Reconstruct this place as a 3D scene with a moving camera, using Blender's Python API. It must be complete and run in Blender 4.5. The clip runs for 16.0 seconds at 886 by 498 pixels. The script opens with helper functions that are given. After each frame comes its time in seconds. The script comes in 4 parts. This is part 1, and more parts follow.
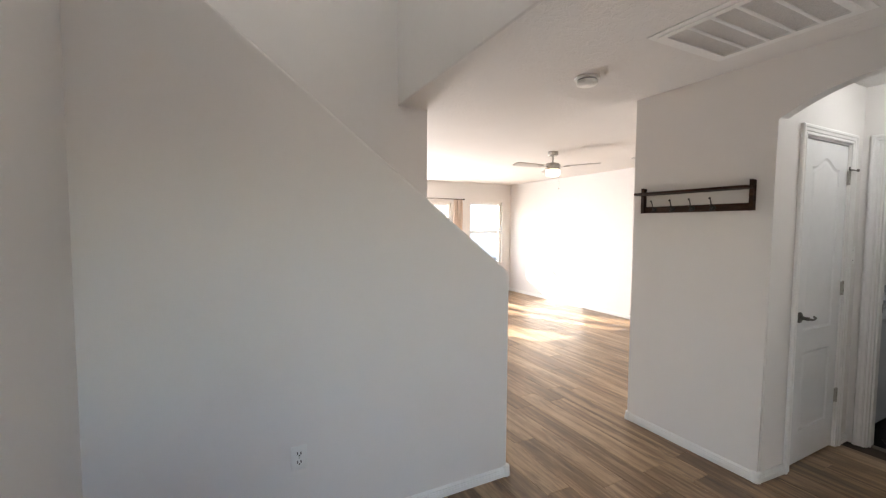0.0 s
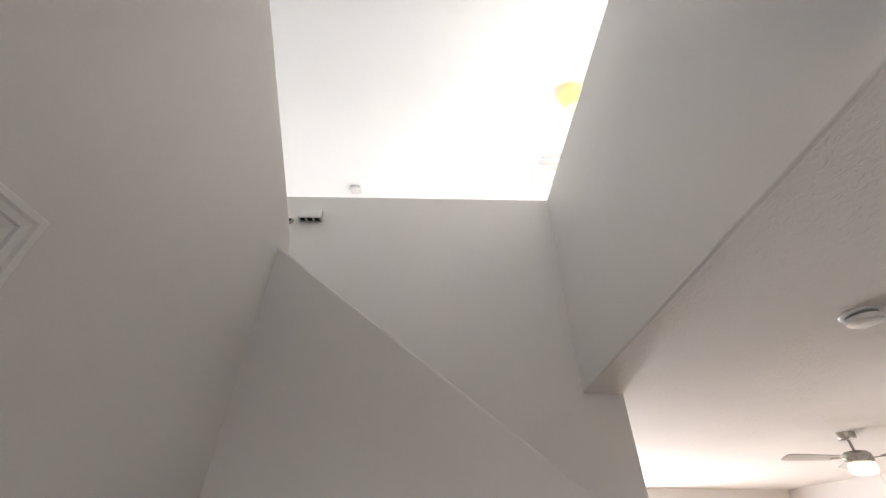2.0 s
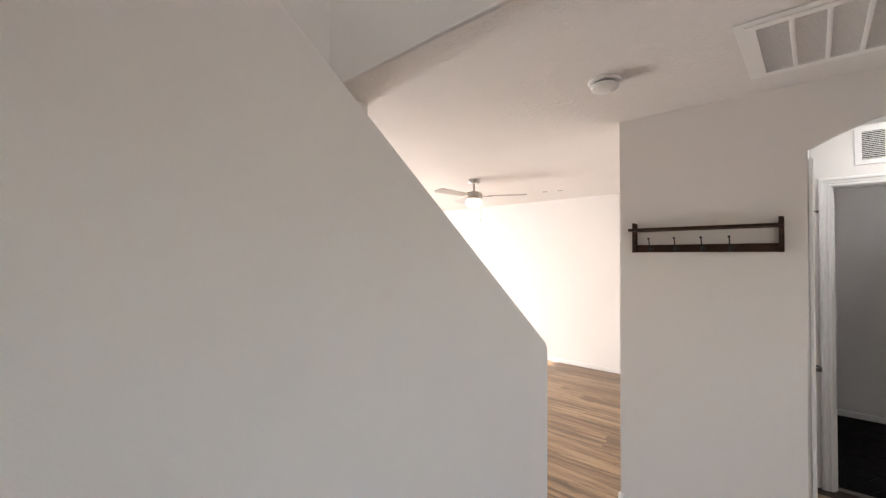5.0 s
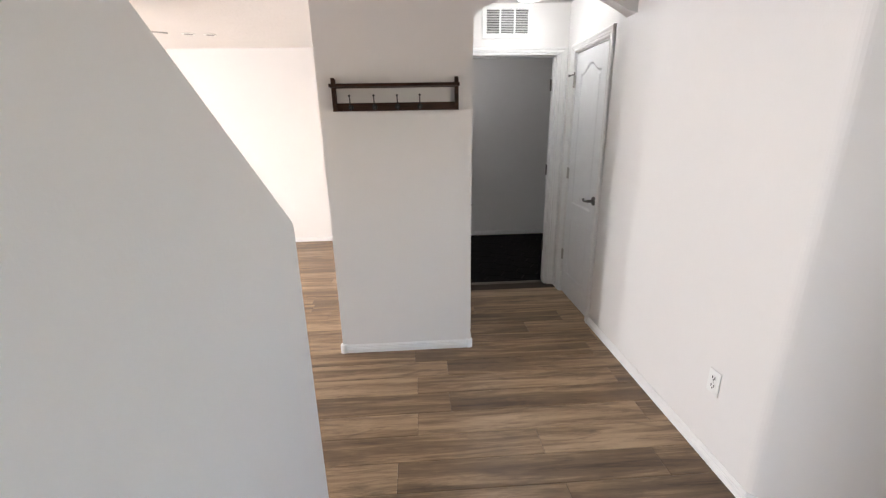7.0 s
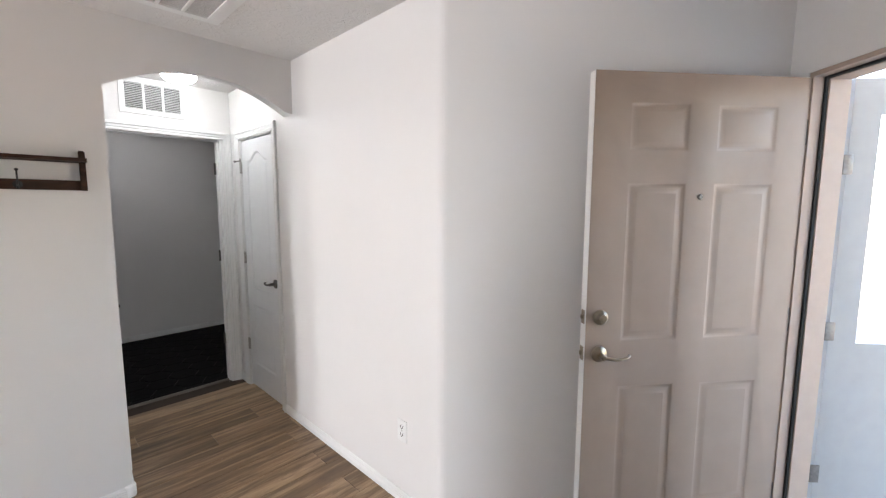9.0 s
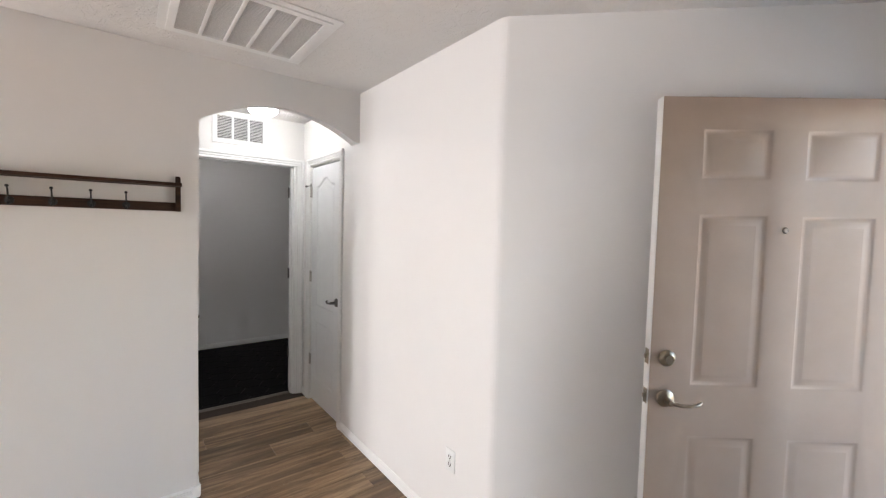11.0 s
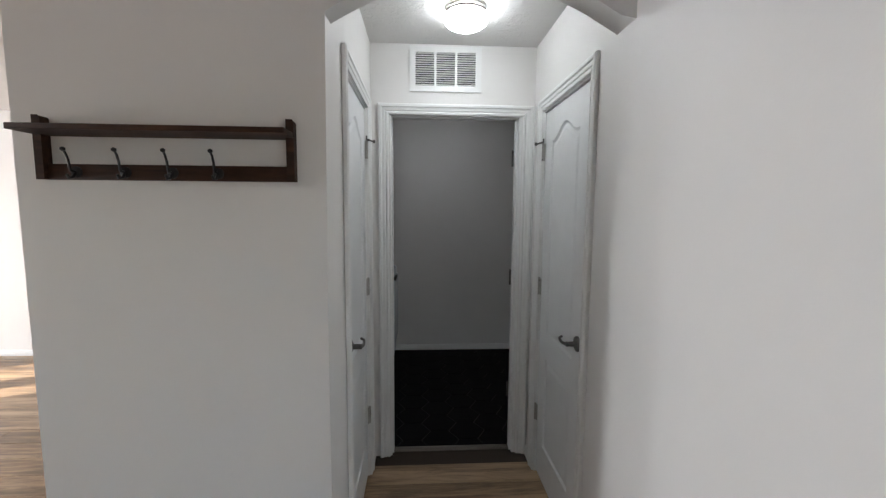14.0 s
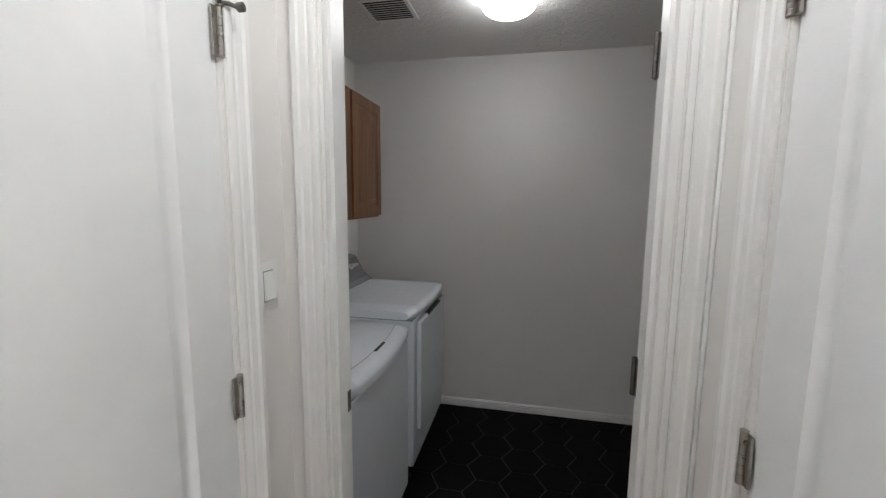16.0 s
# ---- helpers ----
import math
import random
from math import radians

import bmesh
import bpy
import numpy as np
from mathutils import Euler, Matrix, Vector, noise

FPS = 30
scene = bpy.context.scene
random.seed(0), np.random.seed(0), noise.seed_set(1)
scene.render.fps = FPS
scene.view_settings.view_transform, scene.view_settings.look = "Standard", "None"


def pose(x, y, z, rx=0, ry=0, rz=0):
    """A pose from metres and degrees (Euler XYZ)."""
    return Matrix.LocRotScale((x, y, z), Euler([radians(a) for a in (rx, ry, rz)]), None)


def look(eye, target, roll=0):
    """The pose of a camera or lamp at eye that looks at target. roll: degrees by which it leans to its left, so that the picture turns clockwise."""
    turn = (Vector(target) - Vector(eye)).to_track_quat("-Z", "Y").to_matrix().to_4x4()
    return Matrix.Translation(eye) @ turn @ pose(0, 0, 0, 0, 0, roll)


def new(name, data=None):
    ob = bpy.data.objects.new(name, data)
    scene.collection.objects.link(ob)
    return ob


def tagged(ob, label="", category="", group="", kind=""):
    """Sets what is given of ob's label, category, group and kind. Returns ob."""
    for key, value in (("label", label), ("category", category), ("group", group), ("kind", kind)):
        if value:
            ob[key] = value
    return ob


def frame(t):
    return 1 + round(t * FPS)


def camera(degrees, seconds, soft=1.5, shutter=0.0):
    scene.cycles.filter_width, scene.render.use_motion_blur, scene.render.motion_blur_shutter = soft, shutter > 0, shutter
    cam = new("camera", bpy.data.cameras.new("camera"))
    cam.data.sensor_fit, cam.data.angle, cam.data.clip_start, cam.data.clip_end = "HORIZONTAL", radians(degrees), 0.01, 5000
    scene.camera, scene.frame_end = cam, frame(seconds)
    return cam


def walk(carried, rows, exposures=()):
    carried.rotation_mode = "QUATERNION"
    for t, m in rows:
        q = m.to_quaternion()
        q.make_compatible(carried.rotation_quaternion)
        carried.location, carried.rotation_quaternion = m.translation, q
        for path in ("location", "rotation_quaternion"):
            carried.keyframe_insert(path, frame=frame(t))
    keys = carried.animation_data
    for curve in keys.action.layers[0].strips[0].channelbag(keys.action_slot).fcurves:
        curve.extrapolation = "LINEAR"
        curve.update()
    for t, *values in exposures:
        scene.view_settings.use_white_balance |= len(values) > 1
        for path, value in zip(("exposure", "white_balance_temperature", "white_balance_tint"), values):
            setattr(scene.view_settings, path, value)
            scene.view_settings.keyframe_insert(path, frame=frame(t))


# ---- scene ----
# ---------------------------------------------------------------- camera
cam = camera(95.0, 16.0, soft=1.3, shutter=0.0)
PATH = [
    (0, (0.249, -2.687, 1.496), (-1.531, -1.782, 1.382), 0.3),
    (0.5, (0.068, -2.631, 1.517), (-1.731, -1.776, 1.701), 0.2),
    (1, (-0.063, -2.437, 1.564), (-1.838, -1.807, 2.237), 0.2),
    (1.5, (-0.13, -2.404, 1.587), (-1.815, -2.052, 2.605), 0.2),
    (2, (-0.155, -2.454, 1.608), (-1.761, -2.457, 2.801), 0.9),
    (2.5, (-0.13, -2.448, 1.615), (-1.663, -2.604, 2.89), 1.7),
    (3, (-0.197, -2.487, 1.6), (-1.725, -2.35, 2.883), 2.1),
    (3.5, (-0.372, -2.631, 1.592), (-1.868, -2.078, 2.799), 1.5),
    (4, (-0.526, -2.699, 1.57), (-2.088, -1.863, 2.498), 1.1),
    (4.5, (-0.759, -2.71, 1.576), (-2.31, -1.531, 2.029), 0.3),
    (4.7, (-0.831, -2.709, 1.571), (-2.319, -1.401, 1.84), 0.3),
    (6.8, (-1.274, -2.548, 1.505), (-1.347, -0.631, 0.942), -1.1),
    (7, (-1.287, -2.544, 1.51), (-1.178, -0.634, 0.925), -1.1),
    (7.5, (-1.301, -2.54, 1.536), (-0.727, -0.73, 0.907), -0.9),
    (8, (-1.319, -2.532, 1.544), (-0.351, -0.893, 0.93), -0.6),
    (8.5, (-1.302, -2.557, 1.53), (-0.104, -1.012, 1.11), -0.3),
    (8.7, (-1.281, -2.56, 1.533), (0.011, -1.062, 1.234), -0.3),
    (9.75, (-1.262, -2.567, 1.536), (0.335, -1.4, 1.365), 0.5),
    (10.8, (-1.244, -2.577, 1.538), (0.126, -1.122, 1.442), 1.3),
    (11, (-1.259, -2.572, 1.545), (-0.032, -0.996, 1.441), 1.5),
    (11.5, (-1.244, -2.555, 1.535), (-0.37, -0.76, 1.418), 1.0),
    (12, (-1.166, -2.451, 1.526), (-0.635, -0.525, 1.423), 0.8),
    (12.5, (-1.092, -2.213, 1.517), (-0.739, -0.244, 1.477), 0.8),
    (13, (-0.935, -1.905, 1.527), (-0.684, 0.078, 1.458), 0.8),
    (13.5, (-0.767, -1.623, 1.534), (-0.569, 0.362, 1.382), 0.5),
    (14, (-0.665, -1.277, 1.517), (-0.551, 0.71, 1.321), 0.4),
    (14.5, (-0.505, -0.923, 1.511), (-0.555, 1.063, 1.276), 0.2),
    (15, (-0.415, -0.577, 1.514), (-0.6, 1.399, 1.268), 0.2),
    (15.5, (-0.387, -0.197, 1.502), (-0.694, 1.764, 1.259), 0.1),
    (16, (-0.361, 0.212, 1.516), (-0.765, 2.155, 1.263), 0.5),
]
EXPOSURES = [(0.0, 4.2, 7050, 15), (1.0, 4.25, 6750, 16), (2.5, 3.95, 6850, 15), (3.5, 4.02, 6800, 14), (4.5, 4.25, 7150, 18), (7.0, 4.6, 6800, 16), (8.5, 4.7, 6600, 15), (11.0, 4.75, 6850, 16), (12.5, 4.2, 6450, 12), (13.5, 3.87, 6300, 10), (14.5, 4.2, 6650, 13), (15.5, 4.8, 6700, 12), (16.0, 4.9, 6750, 14)]
walk(cam, [(t, look(eye, target, roll)) for t, eye, target, roll in PATH], EXPOSURES)

# ---------------------------------------------------------------- light
SUN_WAY = Vector((2.3, 1.0, -1.18)).normalized()
world = bpy.data.worlds.new("world")
scene.world = world
world.use_nodes = True
wn = world.node_tree.nodes
sky = wn.new("ShaderNodeTexSky")
sky.sky_type = "NISHITA"
sky.sun_disc = False
sky.sun_elevation = radians(25.2)
sky.sun_rotation = math.atan2(-2.3, -1.0)
world.node_tree.links.new(sky.outputs[0], wn["Background"].inputs[0])
wn["Background"].inputs[1].default_value = 0.10

sun_data = bpy.data.lights.new("sun", "SUN")
sun_data.energy, sun_data.angle, sun_data.color = 3.4, radians(0.5), (1.0, 0.93, 0.84)
sun = new("sun", sun_data)
sun.matrix_world = look((-12, -6, 7), Vector((-12, -6, 7)) + SUN_WAY)


def window_light(name, eye, way, width, height, energy, color=(0.9, 0.95, 1.0)):
    """An area lamp that stands in for the sky's light through an opening out of sight."""
    data = bpy.data.lights.new(name, "AREA")
    data.shape, data.size, data.size_y, data.energy, data.color = "RECTANGLE", width, height, energy, color
    ob = new(name, data)
    ob.matrix_world = look(eye, Vector(eye) + Vector(way))
    return ob


# fill lamps added in unseen, made-up upper openings to brighten the stairwell
window_light("added_upper_north_light", (-3.4, 2.96, 3.8), (0, -1, -1.4), 2.6, 0.75, 60, (0.8, 0.91, 1.0))
window_light("added_upper_west_light", (-7.44, 0.3, 3.95), (1, 0, -1.4), 3.7, 0.85, 42, (0.8, 0.91, 1.0))
window_light("living_west_window_light", (-7.44, -0.55, 1.05), (1, 0, 0), 0.68, 1.8, 8.5)
window_light("living_middle_window_light", (-7.44, 0.6, 1.05), (1, 0, 0), 0.34, 1.8, 4.3)

# ---------------------------------------------------------------- materials
def nodes_of(name, rough=0.6, metal=0.0):
    m = bpy.data.materials.new(name)
    m.use_nodes = True
    nt = m.node_tree
    b = nt.nodes["Principled BSDF"]
    b.inputs["Roughness"].default_value = rough
    b.inputs["Metallic"].default_value = metal
    return m, nt, b


def add_noise(nt, scale, detail=4.0, rough=0.5, vector=None, distort=0.0):
    n = nt.nodes.new("ShaderNodeTexNoise")
    n.inputs["Scale"].default_value = scale
    n.inputs["Detail"].default_value = detail
    n.inputs["Roughness"].default_value = rough
    n.inputs["Distortion"].default_value = distort
    if vector:
        nt.links.new(vector, n.inputs["Vector"])
    return n


def ramp(nt, fac, stops):
    r = nt.nodes.new("ShaderNodeValToRGB")
    e = r.color_ramp.elements
    e[0].position, e[0].color = stops[0][0], (*stops[0][1], 1)
    e[1].position, e[1].color = stops[-1][0], (*stops[-1][1], 1)
    for p, c in stops[1:-1]:
        k = e.new(p)
        k.color = (*c, 1)
    nt.links.new(fac, r.inputs[0])
    return r


def bump(nt, b, height, strength, dist=0.002):
    k = nt.nodes.new("ShaderNodeBump")
    k.inputs["Strength"].default_value = strength
    k.inputs["Distance"].default_value = dist
    nt.links.new(height, k.inputs["Height"])
    nt.links.new(k.outputs[0], b.inputs["Normal"])
    return k


def mix_add(nt, a, b_, w):
    k = nt.nodes.new("ShaderNodeMath")
    k.operation = "MULTIPLY_ADD"
    nt.links.new(b_, k.inputs[0])
    k.inputs[1].default_value = w
    nt.links.new(a, k.inputs[2])
    return k


def place(nt, kind="Object"):
    return nt.nodes.new("ShaderNodeTexCoord").outputs[kind]


def paint(name, color, rough=0.55, fine=140.0, depth=0.25, dist=0.0012, drift=0.02):
    """Rolled wall paint over orange-peel plaster."""
    m, nt, b = nodes_of(name, rough)
    co = place(nt)
    big = add_noise(nt, 1.3, 3, 0.5, co)
    mid = add_noise(nt, 14, 3, 0.5, co)
    both = mix_add(nt, big.outputs[0], mid.outputs[0], 0.3)
    lo, hi = [c * (1 - drift) for c in color], [min(c * (1 + drift), 0.9) for c in color]
    nt.links.new(ramp(nt, both.outputs[0], [(0.3, lo), (0.95, hi)]).outputs[0], b.inputs["Base Color"])
    peel = add_noise(nt, fine, 2, 0.5, co)
    bump(nt, b, peel.outputs[0], depth, dist)
    return m


def knockdown(name, color):
    """Knockdown ceiling plaster: flattened ragged islands."""
    m, nt, b = nodes_of(name, 0.8)
    co = place(nt)
    n = add_noise(nt, 24, 4, 0.6, co, 0.9)
    r = ramp(nt, n.outputs[0], [(0.47, (0, 0, 0)), (0.56, (1, 1, 1))])
    fine = add_noise(nt, 190, 2, 0.5, co)
    h = mix_add(nt, r.outputs[0], fine.outputs[0], 0.1)
    bump(nt, b, h.outputs[0], 0.55, 0.0032)
    tint = add_noise(nt, 2.0, 2, 0.5, co)
    nt.links.new(ramp(nt, tint.outputs[0], [(0.3, [c * 0.97 for c in color]), (0.7, color)]).outputs[0], b.inputs["Base Color"])
    return m


def plain(name, color, rough=0.4, metal=0.0, wear=0.06, scale=30.0, dent=0.0):
    m, nt, b = nodes_of(name, rough, metal)
    co = place(nt)
    n = add_noise(nt, scale, 4, 0.55, co)
    nt.links.new(ramp(nt, n.outputs[0], [(0.25, [c * (1 - wear) for c in color]), (0.75, [min(1, c * (1 + wear)) for c in color])]).outputs[0], b.inputs["Base Color"])
    k = nt.nodes.new("ShaderNodeMapRange")
    k.inputs[3].default_value, k.inputs[4].default_value = rough * 0.85, min(1, rough * 1.2)
    nt.links.new(n.outputs[0], k.inputs[0])
    nt.links.new(k.outputs[0], b.inputs["Roughness"])
    if dent:
        bump(nt, b, n.outputs[0], dent, 0.001)
    return m


def wood(name, dark, mid, light, axis=0, rough=0.45, random_tone=0.0, stretch=9.0, scale=11.0, gloss=0.5, streaks=0.0):
    """Wood grain that runs along one axis; each board takes its own cut of the grain and its own tone."""
    m, nt, b = nodes_of(name, rough)
    b.inputs["Specular IOR Level"].default_value = gloss
    co = place(nt)
    info = nt.nodes.new("ShaderNodeObjectInfo")
    shift = nt.nodes.new("ShaderNodeVectorMath")
    shift.operation = "MULTIPLY_ADD"
    comb = nt.nodes.new("ShaderNodeCombineXYZ")
    for k in range(3):
        nt.links.new(info.outputs["Random"], comb.inputs[k])
    nt.links.new(comb.outputs[0], shift.inputs[0])
    shift.inputs[1].default_value = (37.0, 53.0, 11.0)
    nt.links.new(co, shift.inputs[2])
    mp = nt.nodes.new("ShaderNodeMapping")
    s = [stretch, stretch, stretch]
    s[axis] = 1.0
    mp.inputs["Scale"].default_value = s
    nt.links.new(shift.outputs[0], mp.inputs[0])
    broad = add_noise(nt, scale * 0.16, 4, 0.6, mp.outputs[0], 0.7)
    fine = add_noise(nt, scale * 1.4, 5, 0.65, mp.outputs[0], 0.3)
    both = mix_add(nt, broad.outputs[0], fine.outputs[0], 0.35)
    toned = both
    if random_tone:
        toned = mix_add(nt, both.outputs[0], info.outputs["Random"], random_tone)
    top = 0.92 + random_tone
    r = ramp(nt, toned.outputs[0], [(0.38, dark), (0.38 + (top - 0.38) * 0.45, mid), (top, light)])
    shade = r.outputs[0]
    if streaks:
        # cathedral streaks and small knots, darker than the board
        far = nt.nodes.new("ShaderNodeMapping")
        far.inputs["Scale"].default_value = [1.0 if k == axis else 5.5 for k in range(3)]
        nt.links.new(shift.outputs[0], far.inputs[0])
        blot = add_noise(nt, 2.6, 5, 0.62, far.outputs[0], 1.1)
        fleck = add_noise(nt, scale * 4.0, 3, 0.6, mp.outputs[0], 0.2)
        joint = mix_add(nt, blot.outputs[0], fleck.outputs[0], 0.22)
        mask = ramp(nt, joint.outputs[0], [(0.62, (0, 0, 0)), (0.84, (streaks, streaks, streaks))])
        darker = nt.nodes.new("ShaderNodeMix")
        darker.data_type = "RGBA"
        darker.inputs["B"].default_value = (*dark, 1)
        nt.links.new(mask.outputs[0], darker.inputs["Factor"])
        nt.links.new(shade, darker.inputs["A"])
        shade = darker.outputs["Result"]
    nt.links.new(shade, b.inputs["Base Color"])
    bump(nt, b, fine.outputs[0], 0.18, 0.001)
    k = nt.nodes.new("ShaderNodeMapRange")
    k.inputs[3].default_value, k.inputs[4].default_value = rough * 0.8, rough * 1.25
    nt.links.new(fine.outputs[0], k.inputs[0])
    nt.links.new(k.outputs[0], b.inputs["Roughness"])
    return m


def glow(name, color, strength, base=(0.85, 0.85, 0.85)):
    m, nt, b = nodes_of(name, 0.3)
    b.inputs["Base Color"].default_value = (*base, 1)
    b.inputs["Emission Color"].default_value = (*color, 1)
    b.inputs["Emission Strength"].default_value = strength
    return m


def glass(name, tint=(1.0, 1.0, 1.0)):
    m = bpy.data.materials.new(name)
    m.use_nodes = True
    nt = m.node_tree
    out = nt.nodes["Material Output"]
    clear = nt.nodes.new("ShaderNodeBsdfTransparent")
    clear.inputs[0].default_value = (*tint, 1)
    shine = nt.nodes.new("ShaderNodeBsdfGlossy")
    shine.inputs["Roughness"].default_value = 0.02
    mixer = nt.nodes.new("ShaderNodeMixShader")
    mixer.inputs[0].default_value = 0.06
    nt.links.new(clear.outputs[0], mixer.inputs[1])
    nt.links.new(shine.outputs[0], mixer.inputs[2])
    nt.links.new(mixer.outputs[0], out.inputs[0])
    return m


WALL = paint("wall_paint", (0.74, 0.72, 0.70))
CEIL = knockdown("knockdown_ceiling", (0.74, 0.72, 0.70))
CEIL_UP = paint("upper_ceiling_paint", (0.72, 0.725, 0.72), 0.8, 60, 0.4, 0.002)
TRIM = plain("white_trim_paint", (0.78, 0.775, 0.76), 0.32, 0, 0.025, 18)
DOOR = plain("white_door_paint", (0.77, 0.775, 0.775), 0.34, 0, 0.025, 12)
TAUPE = plain("taupe_door_paint", (0.325, 0.248, 0.198), 0.42, 0, 0.05, 9)
JAMB = plain("tan_jamb_paint", (0.42, 0.33, 0.27), 0.5, 0, 0.06, 14)
NICKEL = plain("satin_nickel", (0.42, 0.40, 0.37), 0.28, 1.0, 0.1, 60)
BRASSY = plain("aged_satin_brass", (0.33, 0.28, 0.215), 0.3, 1.0, 0.14, 70)
PEWTER = plain("aged_pewter", (0.16, 0.15, 0.14), 0.36, 1.0, 0.2, 80)
IRON = plain("black_iron", (0.025, 0.024, 0.024), 0.42, 0.6, 0.2, 90)
RUBBER = plain("dark_rubber", (0.02, 0.02, 0.02), 0.8)
WHITE_PLASTIC = plain("white_plastic", (0.78, 0.78, 0.76), 0.35, 0, 0.02, 20)
GREY_PLASTIC = plain("grey_plastic", (0.3, 0.3, 0.3), 0.5)
# near-black: a lens, and painted shade inside slots and behind louvres
DARK = plain("slot_shade_and_lens", (0.015, 0.015, 0.015), 0.9)
FILTER = plain("grey_filter_cloth", (0.66, 0.645, 0.63), 0.9, 0, 0.12, 220, 0.4)
LVP = wood("vinyl_plank", (0.034, 0.02, 0.012), (0.185, 0.114, 0.062), (0.42, 0.288, 0.172), 0, 0.35, 0.26, 15.0, 6.5, 0.42, 0.6)
OAK = wood("golden_oak", (0.07, 0.025, 0.009), (0.155, 0.06, 0.021), (0.25, 0.11, 0.042), 2, 0.4, 0.06, 10, 14)
WALNUT = wood("dark_walnut_stain", (0.012, 0.006, 0.004), (0.035, 0.016, 0.009), (0.075, 0.034, 0.018), 0, 0.55, 0.05, 9, 16, 0.2)
SLATE = plain("black_hex_tile", (0.005, 0.0045, 0.0045), 0.75, 0, 0.4, 24, 0.3)
SLATE.node_tree.nodes["Principled BSDF"].inputs["Specular IOR Level"].default_value = 0.12
GROUT = plain("grey_grout", (0.042, 0.041, 0.04), 0.9, 0, 0.25, 60, 0.4)
ENAMEL = plain("white_enamel", (0.68, 0.71, 0.75), 0.22, 0, 0.015, 12)
PANEL_GREY = plain("grey_control_panel", (0.22, 0.225, 0.23), 0.35)
CONCRETE = plain("concrete", (0.48, 0.46, 0.42), 0.85, 0, 0.15, 5, 0.3)
GRAVEL = plain("desert_gravel", (0.34, 0.27, 0.2), 0.95, 0, 0.3, 30, 0.6)
STUCCO = paint("pale_stucco", (0.78, 0.75, 0.7), 0.9, 60, 0.5, 0.004, 0.06)
ROOF = plain("roof_tile", (0.3, 0.17, 0.12), 0.85, 0, 0.25, 12, 0.4)
LINEN = paint("beige_linen", (0.62, 0.5, 0.42), 0.9, 300, 0.3, 0.0008, 0.06)
# unseen upper floor: made-up dark brown that cuts light bounced to the ceiling
FLOOR_LOW_BOUNCE = plain("low_bounce_brown_floor", (0.2, 0.165, 0.135), 0.95, 0, 0.12, 260, 0.5)
CARPET = plain("beige_carpet", (0.42, 0.37, 0.31), 0.95, 0, 0.12, 260, 0.5)
GLASS = glass("clear_glass")
LOW_E = glass("solar_window_glass", (0.68, 0.70, 0.72))
STORM = plain("grey_storm_door_paint", (0.33, 0.33, 0.325), 0.4, 0, 0.05, 12)
DOME_COOL = glow("lit_dome_glass", (0.90, 0.97, 1.0), 1.8)
DOME_LAUNDRY = glow("lit_laundry_dome_glass", (0.90, 0.96, 1.0), 0.86)
DOME_WARM = glow("lit_amber_glass", (1.0, 0.5, 0.09), 0.27, (0.4, 0.25, 0.08))
FAN_GLASS = glow("lit_frosted_glass", (1.0, 0.86, 0.6), 0.4)


# ---------------------------------------------------------------- mesh helpers
def link_mesh(name, bm, mat, smooth=False):
    bmesh.ops.recalc_face_normals(bm, faces=bm.faces)
    me = bpy.data.meshes.new(name)
    bm.to_mesh(me)
    bm.free()
    me.materials.append(mat)
    if smooth:
        me.shade_smooth()
        for e in me.edges:
            e.use_edge_sharp = False
        me.set_sharp_from_angle(angle=radians(35))
        for p in me.polygons:
            if len(p.vertices) > 8 or (len(p.vertices) == 4 and p.area > 0.03):
                p.use_smooth = False
    return new(name, me)


def part(name, bm, mat, parent, label="", smooth=True):
    ob = link_mesh(name, bm, mat, smooth)
    ob.parent = parent
    if label:
        ob["label"] = label
    return ob


def structure(name, bm, mat, label, category, smooth=True):
    return tagged(link_mesh(name, bm, mat, smooth), label, category, kind="structure")


def thing(name, label, category, m=None, group="", kind=""):
    ob = new(name)
    ob.empty_display_size = 0.1
    if m is not None:
        ob.matrix_world = m
    return tagged(ob, label, category, group, kind)


def solo(name, bm, mat, label, category, group="", smooth=True):
    return tagged(link_mesh(name, bm, mat, smooth), label, category, group)


def box(bm, x0, x1, y0, y1, z0, z1, r=0.0, seg=2, m=None):
    made = bmesh.ops.create_cube(bm, size=1.0)["verts"]
    for v in made:
        v.co = Vector(((x0 + x1) / 2 + v.co.x * (x1 - x0), (y0 + y1) / 2 + v.co.y * (y1 - y0), (z0 + z1) / 2 + v.co.z * (z1 - z0)))
        if m is not None:
            v.co = m @ v.co
    if r:
        edges = list({e for v in made for e in v.link_edges})
        bmesh.ops.bevel(bm, geom=edges, offset=r, segments=seg, affect="EDGES", profile=0.5)
    return bm


def lathe(bm, profile, seg=24, m=None):
    """Turned body: (radius, height) pairs about z."""
    rings = []
    for r, z in profile:
        ring = []
        for k in range(seg):
            a = 2 * math.pi * k / seg
            v = Vector((r * math.cos(a), r * math.sin(a), z))
            ring.append(bm.verts.new(m @ v if m is not None else v))
        rings.append(ring)
    for a, b in zip(rings, rings[1:]):
        for k in range(seg):
            bm.faces.new((a[k], a[(k + 1) % seg], b[(k + 1) % seg], b[k]))
    bm.faces.new(rings[0])
    bm.faces.new(rings[-1])
    return bm


